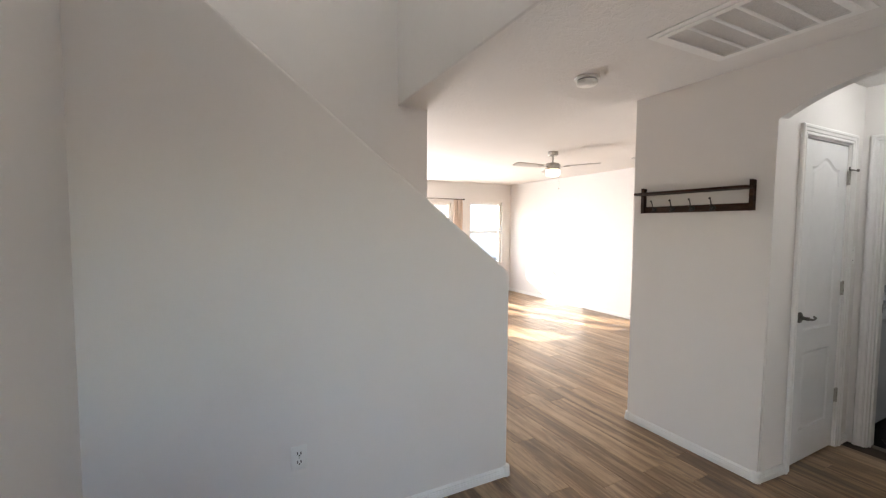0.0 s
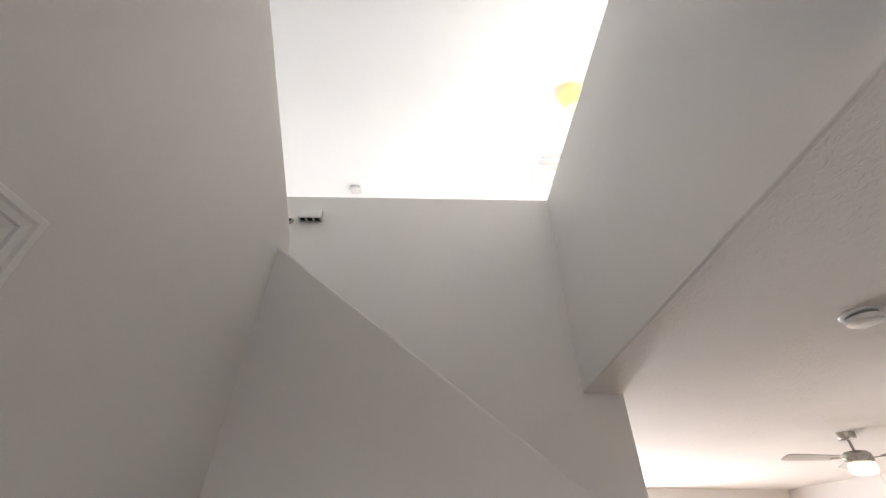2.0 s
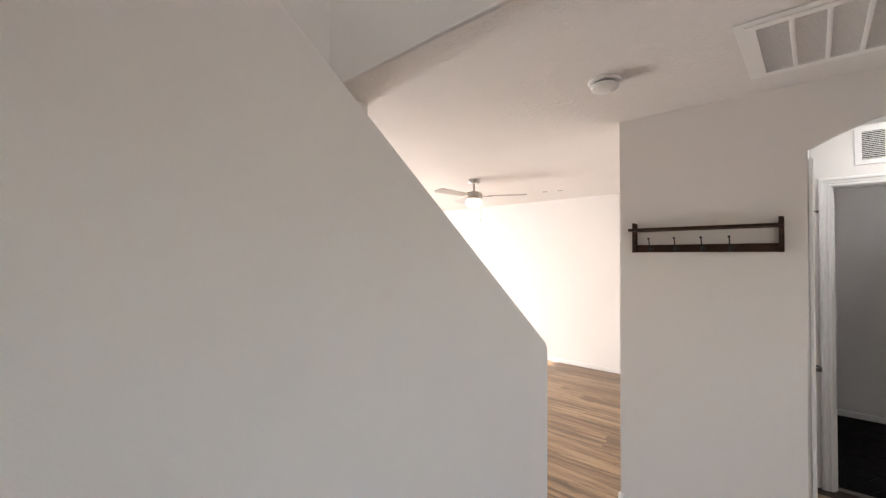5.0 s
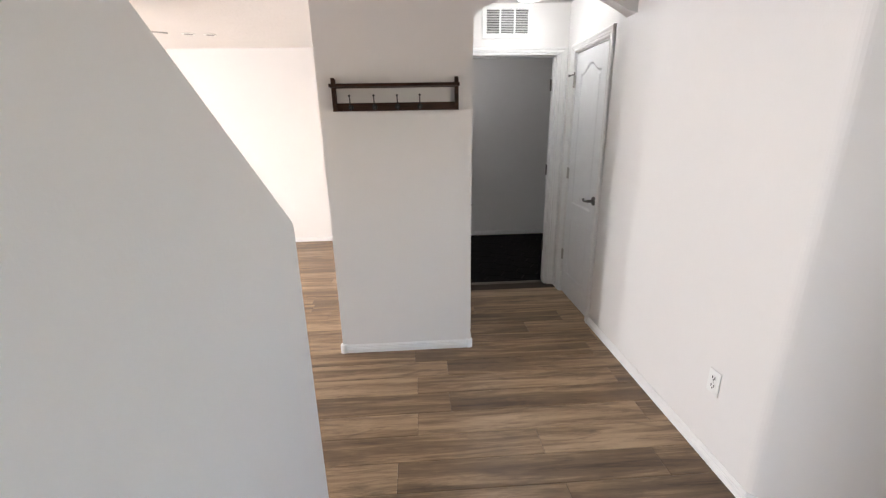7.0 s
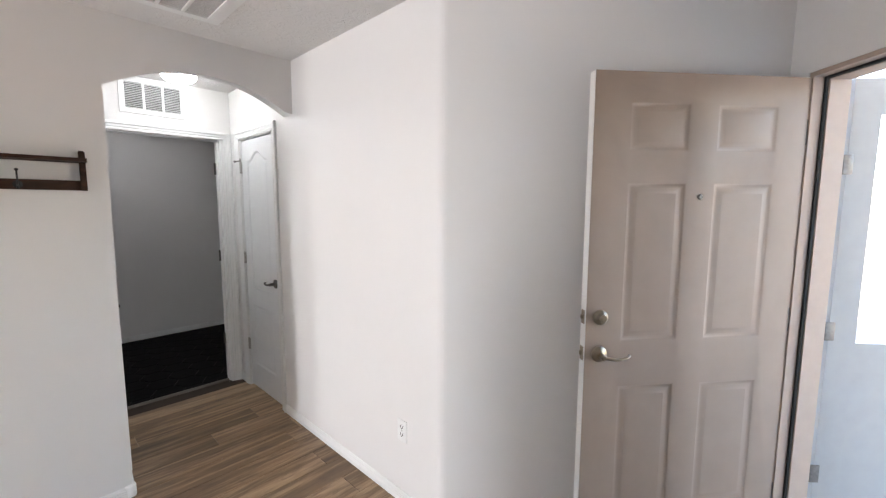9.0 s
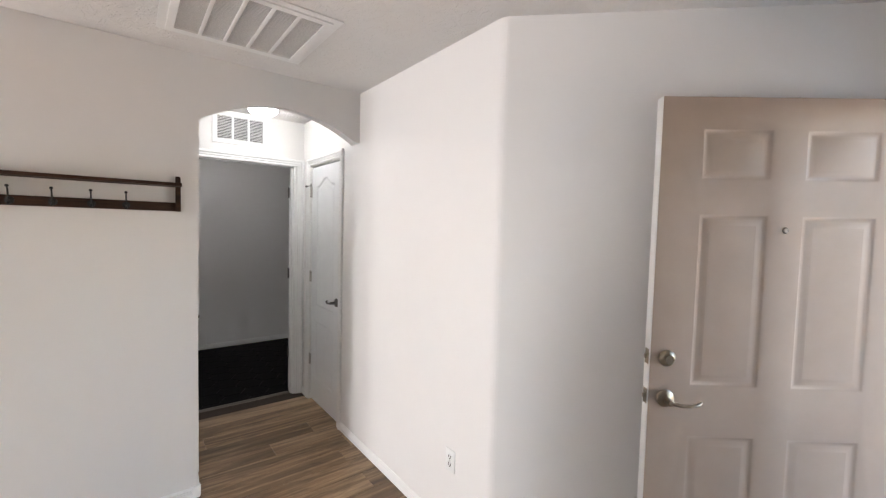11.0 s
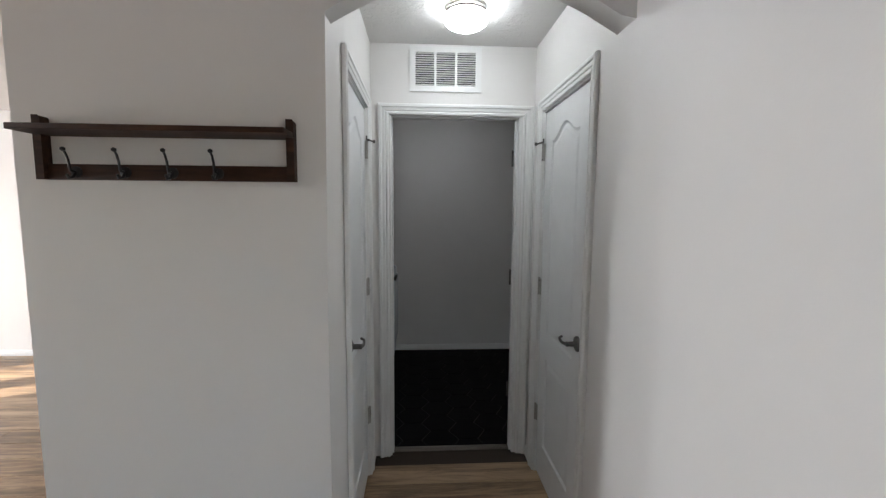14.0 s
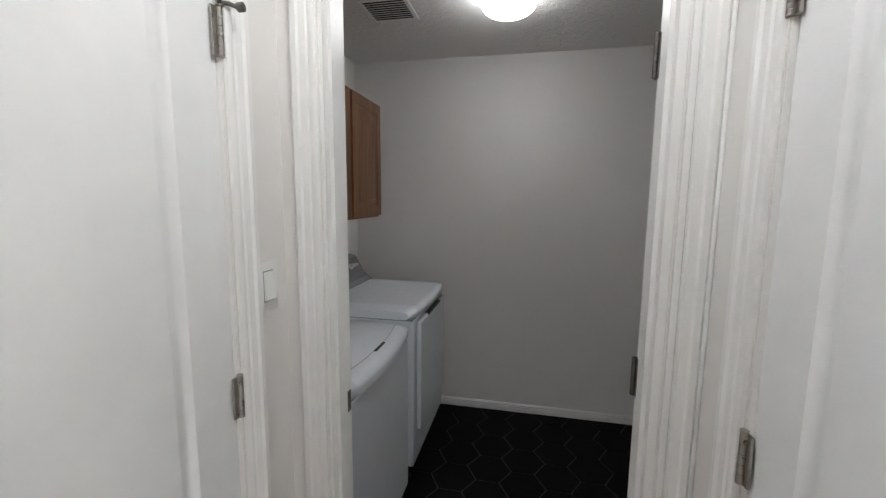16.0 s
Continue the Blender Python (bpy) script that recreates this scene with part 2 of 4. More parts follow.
def tube(bm, points, r, seg=10, taper=1.0):
    """A bent round bar through the points."""
    pts = [Vector(p) for p in points]
    rings = []
    up = Vector((0.13, 0.21, 0.97)).normalized()
    for i, p in enumerate(pts):
        way = (pts[min(i + 1, len(pts) - 1)] - pts[max(i - 1, 0)]).normalized()
        side = way.cross(up)
        if side.length < 0.1:
            side = way.cross(Vector((1, 0, 0)))
        side.normalize()
        other = way.cross(side)
        rr = r * (1 + (taper - 1) * i / (len(pts) - 1))
        rings.append([bm.verts.new(p + rr * (math.cos(2 * math.pi * k / seg) * side + math.sin(2 * math.pi * k / seg) * other)) for k in range(seg)])
    for a, b in zip(rings, rings[1:]):
        for k in range(seg):
            bm.faces.new((a[k], a[(k + 1) % seg], b[(k + 1) % seg], b[k]))
    bm.faces.new(rings[0])
    bm.faces.new(rings[-1])
    return bm


AXIS = {"x": lambda u, v, w: (w, u, v), "y": lambda u, v, w: (u, w, v), "z": lambda u, v, w: (u, v, w)}


def prism(bm, poly, axis, a, b, r=0.0, keep=None, seg=4):
    """A polygon pushed along an axis from a to b. keep(edge middle, edge direction) picks the edges to round by r."""
    at = AXIS[axis]
    low = [bm.verts.new(at(u, v, a)) for u, v in poly]
    high = [bm.verts.new(at(u, v, b)) for u, v in poly]
    bm.faces.new(low)
    bm.faces.new(high)
    n = len(poly)
    for k in range(n):
        bm.faces.new((low[k], low[(k + 1) % n], high[(k + 1) % n], high[k]))
    if r:
        bm.normal_update()
        edges = [e for v in low + high for e in v.link_edges]
        edges = [e for e in set(edges) if keep((e.verts[0].co + e.verts[1].co) / 2, (e.verts[1].co - e.verts[0].co).normalized())]
        bmesh.ops.bevel(bm, geom=edges, offset=r, segments=seg, affect="EDGES", profile=0.5, clamp_overlap=True)
    return bm


def holed(bm, u0, u1, v0, v1, holes, w0, w1, axis):
    """A slab from w0 to w1 along an axis, with rectangular openings (u0, u1, v0, v1) through it."""
    at = AXIS[axis]
    us = sorted({u0, u1, *[h[0] for h in holes], *[h[1] for h in holes]})
    vs = sorted({v0, v1, *[h[2] for h in holes], *[h[3] for h in holes]})
    us, vs = [u for u in us if u0 <= u <= u1], [v for v in vs if v0 <= v <= v1]

    def solid(i, j):
        if not (0 <= i < len(us) - 1 and 0 <= j < len(vs) - 1):
            return False
        cu, cv = (us[i] + us[i + 1]) / 2, (vs[j] + vs[j + 1]) / 2
        return not any(h[0] < cu < h[1] and h[2] < cv < h[3] for h in holes)

    seen = {}

    def vert(i, j, w):
        if (i, j, w) not in seen:
            seen[i, j, w] = bm.verts.new(at(us[i], vs[j], w))
        return seen[i, j, w]

    for i in range(len(us) - 1):
        for j in range(len(vs) - 1):
            if not solid(i, j):
                continue
            for w in (w0, w1):
                bm.faces.new((vert(i, j, w), vert(i + 1, j, w), vert(i + 1, j + 1, w), vert(i, j + 1, w)))
            for (di, dj), (a, b) in {(-1, 0): ((0, 0), (0, 1)), (1, 0): ((1, 0), (1, 1)), (0, -1): ((0, 0), (1, 0)), (0, 1): ((0, 1), (1, 1))}.items():
                if not solid(i + di, j + dj):
                    p, q = (i + a[0], j + a[1]), (i + b[0], j + b[1])
                    bm.faces.new((vert(*p, w0), vert(*q, w0), vert(*q, w1), vert(*p, w1)))
    return bm


def offset_loop(loop, d):
    """A closed counter-clockwise outline moved inwards by d."""
    out = []
    n = len(loop)
    for k in range(n):
        p, q, s = Vector(loop[k - 1]), Vector(loop[k]), Vector(loop[(k + 1) % n])
        a, b = (q - p).normalized(), (s - q).normalized()
        na, nb = Vector((-a.y, a.x)), Vector((-b.y, b.x))
        mid = (na + nb).normalized()
        out.append(q + mid * d / max(0.35, mid.dot(na)))
    return out


def panel_door(bm, width, height, thick, outlines, profile):
    """A door slab from x 0 to width, front face at y 0, back at y thick, with moulded panels: each outline is sunk or raised
    along the profile of (inset, depth) pairs."""
    def ring(loop, y):
        return [bm.verts.new((p[0], y, p[1])) for p in loop]

    for front in (True, False):
        y_of = (lambda d: d) if front else (lambda d: thick - d)
        rect = ring([(0, 0), (width, 0), (width, height), (0, height)], y_of(0))
        edges = [bm.edges.new((rect[k], rect[(k + 1) % 4])) for k in range(4)]
        for loop in outlines:
            first = ring(loop, y_of(0))
            edges += [bm.edges.new((first[k], first[(k + 1) % len(first)])) for k in range(len(first))]
            last = first
            for inset, depth in profile:
                nxt = ring(offset_loop(loop, inset), y_of(depth))
                for k in range(len(nxt)):
                    bm.faces.new((last[k], last[(k + 1) % len(nxt)], nxt[(k + 1) % len(nxt)], nxt[k]))
                last = nxt
            bm.faces.new(last)
        bmesh.ops.triangle_fill(bm, use_beauty=True, use_dissolve=False, edges=edges, normal=(0, -1 if front else 1, 0))
        if front:
            near = rect
        else:
            for k in range(4):
                bm.faces.new((near[k], near[(k + 1) % 4], rect[(k + 1) % 4], rect[k]))
    return bm


def casing(bm, x0, x1, head, profile, m):
    """Mitred door casing round an opening x0..x1 with its head at that height, in a wall's own axes (x along, -y out of the wall)."""
    rails = []
    for u, v in profile:
        rails.append([bm.verts.new(m @ Vector(p)) for p in ((x0 - u, -v, 0), (x0 - u, -v, head + u), (x1 + u, -v, head + u), (x1 + u, -v, 0))])
    n = len(rails)
    for a, b in zip(rails, rails[1:] + rails[:1]):
        for k in range(3):
            bm.faces.new((a[k], a[k + 1], b[k + 1], b[k]))
    bm.faces.new([r[0] for r in rails])
    bm.faces.new([r[3] for r in rails])
    return bm


CASING = [(0.004, 0.0), (0.004, 0.008), (0.011, 0.012), (0.0155, 0.012), (0.018, 0.0085), (0.0225, 0.0085), (0.026, 0.0125), (0.041, 0.014), (0.046, 0.019), (0.058, 0.019), (0.064, 0.014), (0.064, 0.0)]
BASE = [(0.0, 0.0), (0.013, 0.0), (0.013, 0.026), (0.0095, 0.0285), (0.0095, 0.0305), (0.0125, 0.033), (0.0125, 0.037), (0.0085, 0.0395), (0.0085, 0.0415), (0.011, 0.044), (0.011, 0.048), (0.006, 0.052), (0.004, 0.058), (0.0, 0.058)]


def baseboard(p0, p1, side, ends=(0.0, 0.0)):
    """A moulded skirting board along the wall from p0 to p1; side: the way out of the wall; ends: mitre at either end."""
    p0, p1, side = Vector((*p0, 0)), Vector((*p1, 0)), Vector((*side, 0)).normalized()
    along = (p1 - p0).normalized()
    bm = bmesh.new()
    a = [bm.verts.new(p0 + side * (u + 0.0005) - along * u * ends[0] + Vector((0, 0, z + 0.001))) for u, z in BASE]
    b = [bm.verts.new(p1 + side * (u + 0.0005) + along * u * ends[1] + Vector((0, 0, z + 0.001))) for u, z in BASE]
    n = len(BASE)
    for k in range(n):
        bm.faces.new((a[k], a[(k + 1) % n], b[(k + 1) % n], b[k]))
    bm.faces.new(a)
    bm.faces.new(b)
    return structure("baseboard", bm, TRIM, "white painted moulded baseboard along the wall", "baseboard")


# ---------------------------------------------------------------- large structure
H = 2.44            # ground-floor ceiling
UP = 2.74           # upper floor
GUARD = 4.152       # top of the upper guard walls
ATTIC = 5.7         # upper ceiling
R = 0.019           # rounded plaster corners

ANG_A = Vector((1.05, -2.383))          # corner of the angled wall and the entrance wall
ENTRY = Matrix(((-0.70711, 0.70711, 0, ANG_A.x), (-0.70711, -0.70711, 0, ANG_A.y), (0, 0, 1, 0), (0, 0, 0, 1)))   # x along the entrance wall, y outwards

# coat-rack wall with its arched passage
arch = []
for k in range(0, 25):
    u = k / 24
    x = -0.965 + 0.965 * u
    arch.append((x, 2.106 + 0.153 * (1 - (2 * u - 1) ** 2)))
poly = [(-1.850, 0), (-0.965, 0), *arch, (0.0, H), (-1.850, H)]
bm = bmesh.new()
prism(bm, poly, "y", 0.0, 0.125, R, lambda c, d: c.z < 2.3 and (c.x < -1.849 or (-0.9651 <= c.x < -0.001 and 0 < c.z)) and (abs(d.y) < 0.5 and c.y < 0.06 or c.x < -1.849) and abs(d.y) < 0.5 and c.z > 0.001)
for v in bm.verts:
    if v.co.y > 0.12 and -0.98 < v.co.x < -0.9 and v.co.z < 2.098:
        v.co.x += 0.008
structure("wall_coat_rack", bm, WALL, "off-white painted plaster wall with a rounded arched passage", "wall")

# hall wall, angled wall
bm = bmesh.new()
prism(bm, [(0, 0), (0, -1.333), (1.05, -2.383), (1.15, -2.285), (0.12, -1.255), (0.12, 0)], "z", 0, H, 0.025, lambda c, d: abs(d.z) > 0.9 and abs(c.y + 1.333) < 0.01)
structure("wall_angled", bm, WALL, "off-white painted plaster wall turning at forty-five degrees", "wall")
bm = bmesh.new()
holed(bm, 0.0, 1.105, 0, H, [(0.315, 0.925, 0, 2.04)], 0.0, 0.12, "x")
structure("wall_hall_east", bm, WALL, "off-white painted wall with a closet doorway", "wall")
bm = bmesh.new()
holed(bm, 0.024, 1.105, 0, H, [(0.315, 0.925, 0, 2.04)], -1.065, -0.945, "x")
for v in bm.verts:
    if v.co.y < 0.13 and v.co.x > -0.95:
        v.co.x = -0.960
structure("wall_hall_west", bm, WALL, "off-white painted wall with a closet doorway", "wall")
bm = bmesh.new()
holed(bm, -1.70, 0.74, 0, H, [(-0.84, -0.073, 0, 2.055)], 1.105, 1.225, "y")
structure("wall_laundry_front", bm, WALL, "off-white painted wall with the laundry doorway", "wall")
bm = bmesh.new()
box(bm, -1.850, -1.76, 0.125, 2.975, 0, H)
structure("wall_living_east", bm, WALL, "plain off-white painted wall", "wall")

# entrance wall in its own axes
bm = bmesh.new()
holed(bm, 0.0, 1.162, 0, H, [(0.09, 1.03, 0, 2.065)], 0.0, 0.15, "y")
bm.transform(ENTRY)
structure("wall_entrance", bm, WALL, "off-white painted entrance wall with the front doorway", "wall")

# stair guard wall, rounded along its sloping top
bm = bmesh.new()
prism(bm, [(-1.266, 0), (-1.266, 1.214), (-1.284, 1.241), (-3.226, 2.745), (-3.226, 0)], "x", -1.802, -1.682, 0.016,
      lambda c, d: (abs(d.x) < 0.5 and c.z > 0.3 and c.y > -3.21) or (abs(d.x) > 0.5 and c.z > 0.01 and c.y > -3.2), 4)
structure("wall_stair_guard", bm, WALL, "off-white painted sloping guard wall beside the stairs", "wall")

# closet wall below the second flight, its top rising with the flight
bm = bmesh.new()
poly = [(-1.785, 0), (-0.695, 0), (-0.695, 2.04), (0.067, 2.04), (0.067, 0), (0.40, 0), (0.40, GUARD), (-0.137, GUARD), (-1.762, 2.882), (-1.785, 2.84)]
prism(bm, poly, "y", -3.346, -3.226, 0.014, lambda c, d: abs(d.y) < 0.5 and c.z > 2.5 and c.x < 0.3 and c.y > -3.236, 3)
structure("wall_closet", bm, WALL, "off-white painted wall with a closet door and a sloping top", "wall")

# far stair wall
bm = bmesh.new()
prism(bm, [(-5.3, 0), (-1.275, 0), (-1.275, H), (-1.534, H), (-1.534, GUARD), (-5.3, GUARD)], "x", -2.935, -2.815, 0.012,
      lambda c, d: (abs(d.z) > 0.9 and c.y > -1.28) or (abs(d.y) > 0.9 and c.z > 4.1), 3)
structure("wall_stair_far", bm, WALL, "tall off-white painted wall of the stairwell", "wall")

# floor slab with its opening over the stairs, ceilings
bm = bmesh.new()
holed(bm, -7.55, 1.3, -5.4, 3.15, [(-2.9, -0.36, -5.2, -1.47)], H + 0.002, UP, "z")
structure("floor_upper", bm, FLOOR_LOW_BOUNCE, "upper floor slab open above the stairs", "floor")
bm = bmesh.new()
holed(bm, -7.55, 1.3, -5.4, 3.15, [(-2.875, -0.418, -5.2, -1.531)], H - 0.003, H + 0.001, "z")
structure("ceiling", bm, CEIL, "off-white ceiling with knockdown plaster texture", "ceiling")
bm = bmesh.new()
tube(bm, [(-2.815, -1.523, H + 0.008), (-0.412, -1.523, H + 0.008)], 0.013, 12)
tube(bm, [(-0.406, -1.523, H + 0.008), (-0.406, -3.226, H + 0.008)], 0.013, 12)
structure("trim_opening_edge", bm, WALL, "rounded plaster edge of the stairwell opening", "trim")
bm = bmesh.new()
prism(bm, [(-1.534, H + 0.004), (-1.534, GUARD), (-1.414, GUARD), (-1.414, UP + 0.002), (-1.475, UP + 0.002), (-1.475, H + 0.004)], "x", -2.815, 1.3, 0.012, lambda c, d: abs(d.x) > 0.9 and c.z > 4, 3)
structure("wall_guard_upper", bm, WALL, "off-white painted upper guard wall", "wall")
bm = bmesh.new()
prism(bm, [(-0.415, H + 0.004), (-0.365, H + 0.004), (-0.365, UP + 0.002), (-0.30, UP + 0.002), (-0.30, GUARD), (-0.415, GUARD)], "y", -3.226, -1.536)
structure("wall_guard_side", bm, WALL, "off-white painted upper guard wall", "wall")
bm = bmesh.new()
box(bm, -7.55, 1.3, -5.4, 3.15, ATTIC, ATTIC + 0.15)
structure("ceiling_upper", bm, CEIL_UP, "bright white upper ceiling", "ceiling")

# outer walls: lower storey
WINDOWS = [(-0.90, -0.20, 0.12, 1.985), (0.42, 0.78, 0.12, 1.985), (0.88, 1.42, 0.12, 1.985), (1.88, 2.74, 0.66, 2.025)]
bm = bmesh.new()
# the last opening is unseen, added upstairs for the west fill lamp
holed(bm, -5.25, 3.15, -0.1, ATTIC, [*WINDOWS, (-1.6, 2.2, 3.5, 5.2)], -7.60, -7.45, "x")
structure("wall_living_west", bm, WALL, "off-white painted wall with tall windows", "wall")
bm = bmesh.new()
holed(bm, -7.45, -1.70, -0.1, H, [], 2.975, 3.15, "y")
structure("wall_living_north", bm, WALL, "off-white painted wall lit by the sun", "wall")
bm = bmesh.new()
# unseen upper opening, added for the north fill lamp
holed(bm, -7.45, 1.3, H, ATTIC, [(-4.75, -2.05, 3.4, 5.0)], 2.975, 3.15, "y")
structure("wall_upper_north", bm, WALL, "off-white painted upper wall with an added opening", "wall")
bm = bmesh.new()
holed(bm, -7.6, -2.935, -0.1, H, [], -3.6, -3.45, "y")
structure("wall_living_south", bm, WALL, "plain off-white painted wall", "wall")
bm = bmesh.new()
holed(bm, -7.6, 1.45, -0.1, ATTIC, [], -5.4, -5.25, "y")
structure("wall_stair_south", bm, WALL, "plain off-white painted wall", "wall")
bm = bmesh.new()
holed(bm, -5.25, 2.975, UP, ATTIC, [], 1.3, 1.45, "x")
box(bm, 0.30, 0.42, -5.25, -3.34, 0, UP)
structure("wall_upper_east", bm, WALL, "plain off-white painted wall", "wall")

# laundry room shell
LY = 3.003
bm = bmesh.new()
box(bm, -1.70, 0.74, LY, LY + 0.12, 0, H)
structure("wall_laundry_back", bm, WALL, "off-white painted back wall of the laundry room", "wall")
bm = bmesh.new()
box(bm, -1.70, -1.585, 1.225, LY, 0, H)
structure("wall_laundry_west", bm, WALL, "off-white painted wall behind the washer and dryer", "wall")
bm = bmesh.new()
box(bm, 0.62, 0.74, 1.225, LY, 0, H)
structure("wall_laundry_east", bm, WALL, "off-white painted laundry wall", "wall")

# closets behind the closed doors
bm = bmesh.new()
box(bm, 0.62, 0.7, 0.0, 1.105, 0, H)
structure("wall_closet_back", bm, WALL, "plain closet back wall", "wall")

# ground floor slab
bm = bmesh.new()
box(bm, -7.55, -1.70, -5.4, 3.15, -0.15, -0.006)
box(bm, -1.70, 0.16, -5.4, 1.165, -0.15, -0.006)
box(bm, 0.16, 0.74, -2.05, 1.165, -0.15, -0.006)
prism(bm, [(0.16, -3.36), (0.34, -3.33), (1.16, -2.50), (1.16, -2.05), (0.16, -2.05)], "z", -0.15, -0.006)
floor_main = structure("floor", bm, plain("subfloor", (0.05, 0.035, 0.025), 0.9), "brown wood-look vinyl plank floor", "floor")
bm = bmesh.new()
box(bm, -1.70, 0.74, 1.165, 3.16, -0.15, -0.004)
floor_laundry = structure("floor_laundry", bm, GROUT, "black hexagon tile floor with grey joints", "floor")
bm = bmesh.new()
prism(bm, [(1.142, 0.0), (1.192, 0.0), (1.188, 0.006), (1.180, 0.009), (1.154, 0.009), (1.146, 0.006)], "x", -0.835, -0.07)
structure("threshold", bm, wood("threshold_wood", (0.05, 0.04, 0.03), (0.11, 0.092, 0.075), (0.18, 0.155, 0.13), 0), "wood-tone transition strip in the laundry doorway", "threshold")

# skirting boards
S2 = 0.70711
baseboard((-1.850, 0), (-0.965, 0), (0, -1), (1, 1))
baseboard((-0.965, 0), (-0.955, 0.125), (1, -0.08), (1, 0))
baseboard((-1.850, 0), (-1.850, 2.975), (-1, 0), (1, 0))
baseboard((-0.955, 0.125), (-0.947, 0.251), (1, -0.06))
baseboard((-0.945, 0.989), (-0.945, 1.105), (1, 0))
baseboard((0, -1.333), (0, 0.251), (-1, 0), (0.4, 0))
baseboard((0, 0.989), (0, 1.105), (-1, 0))
baseboard((0, -1.333), (1.05, -2.383), (-1, -1), (0.4, 0))
baseboard((-1.682, -3.226), (-1.682, -1.266), (1, 0), (0, 1))
baseboard((-1.682, -1.266), (-1.802, -1.266), (0, 1), (1, 1))
baseboard((-1.682, -3.226), (-0.761, -3.226), (0, 1))
baseboard((-2.815, -1.275), (-2.935, -1.275), (0, 1), (1, 1))
baseboard((-7.45, 2.975), (-1.850, 2.975), (0, -1))
baseboard((-7.45, 1.5), (-7.45, 2.975), (1, 0))
baseboard((-1.585, LY), (0.62, LY), (0, -1))
baseboard((0.62, 1.225), (0.62, LY), (-1, 0))



def corner_block(x, y):
    """Rounded block that covers two boards at an outer corner."""
    bm = bmesh.new()
    lathe(bm, [(0.026, 0.001), (0.026, 0.056), (0.0245, 0.061), (0.02, 0.064), (0.006, 0.0645)], 28, Matrix.Translation((x, y, 0)))
    return structure("baseboard_corner", bm, TRIM, "white rounded corner block of the baseboard", "baseboard")


for cx, cy in ((-1.842, 0.008), (-0.972, 0.008), (-1.69, -1.274), (-1.794, -1.274)):
    corner_block(cx, cy)
# added filler strip: keeps the slit beside the casing from going dark
bm = bmesh.new()
box(bm, -0.0088, -0.0006, 1.090, 1.1045, 0.001, 2.108)
structure("trim_slit_filler", bm, TRIM, "added white strip that lightens the slit beside the laundry door casing", "trim")

# ---------------------------------------------------------------- stairs behind the guard wall
stairs = thing("staircase", "carpeted staircase rising behind the guard wall", "stairs", kind="structure")
for k in range(9):
    y1 = -1.46 - 0.25 * k
    bm = bmesh.new()
    box(bm, -2.815, -1.802, y1 - 0.25, y1, 0.0 if k == 0 else 0.19 * k - 0.02, 0.19 * (k + 1), 0.012)
    part("step", bm, CARPET, stairs)
bm = bmesh.new()
box(bm, -2.815, -1.79, -5.25, -3.71, 1.60, 1.90, 0.01)
part("landing", bm, CARPET, stairs)

# ---------------------------------------------------------------- doors
def lever(bm, m, reach=0.105, side=1):
    """Rose, neck and a curved lever; y out of the door is -y."""
    turn = m @ Matrix.Rotation(radians(90), 4, "X")
    lathe(bm, [(0.033, 0.0), (0.033, 0.006), (0.030, 0.010), (0.022, 0.013), (0.0115, 0.018), (0.0105, 0.045), (0.012, 0.05), (0.008, 0.053)], 28, turn)
    pts = []
    for k in range(9):
        u = k / 8
        pts.append(m @ Vector((side * reach * u, -0.046 - 0.006 * math.sin(u * math.pi) + (0.012 if u == 1 else 0), -0.010 * math.sin(u * math.pi * 0.9) + 0.004 * u)))
    tube(bm, pts, 0.0078, 12, 0.72)
    return bm


def hinge(bm, m, h=0.09):
    box(bm, -0.016, 0.0, -0.004, 0.001, -h / 2, h / 2, 0.0008, 1, m)
    box(bm, 0.0, 0.016, -0.004, 0.001, -h / 2, h / 2, 0.0008, 1, m)
    for k in range(5):
        z0 = -h / 2 + h * k / 5
        lathe(bm, [(0.0062, z0 + 0.0006), (0.0062, z0 + h / 5 - 0.0006)], 12, m @ Matrix.Translation((0, -0.007, 0)))
    lathe(bm, [(0.004, h / 2), (0.0068, h / 2 + 0.001), (0.0068, h / 2 + 0.005), (0.002, h / 2 + 0.007)], 12, m @ Matrix.Translation((0, -0.007, 0)))
    return bm


def arched(x0, x1, z0, z1, rise):
    """Outline with an eyebrow top, counter-clockwise."""
    pts = [(x0, z0), (x1, z0), (x1, z1)]
    for k in range(1, 20):
        u = k / 20
        w = abs(2 * u - 1)
        lift = rise * (0.5 + 0.5 * math.cos(math.pi * min(1.0, w / 0.86)))
        pts.append((x1 + (x0 - x1) * u, z1 + lift))
    pts.append((x0, z1))
    return pts


MOULD = [(0.004, 0.003), (0.010, 0.0075), (0.016, 0.008), (0.026, 0.0045), (0.038, 0.002)]


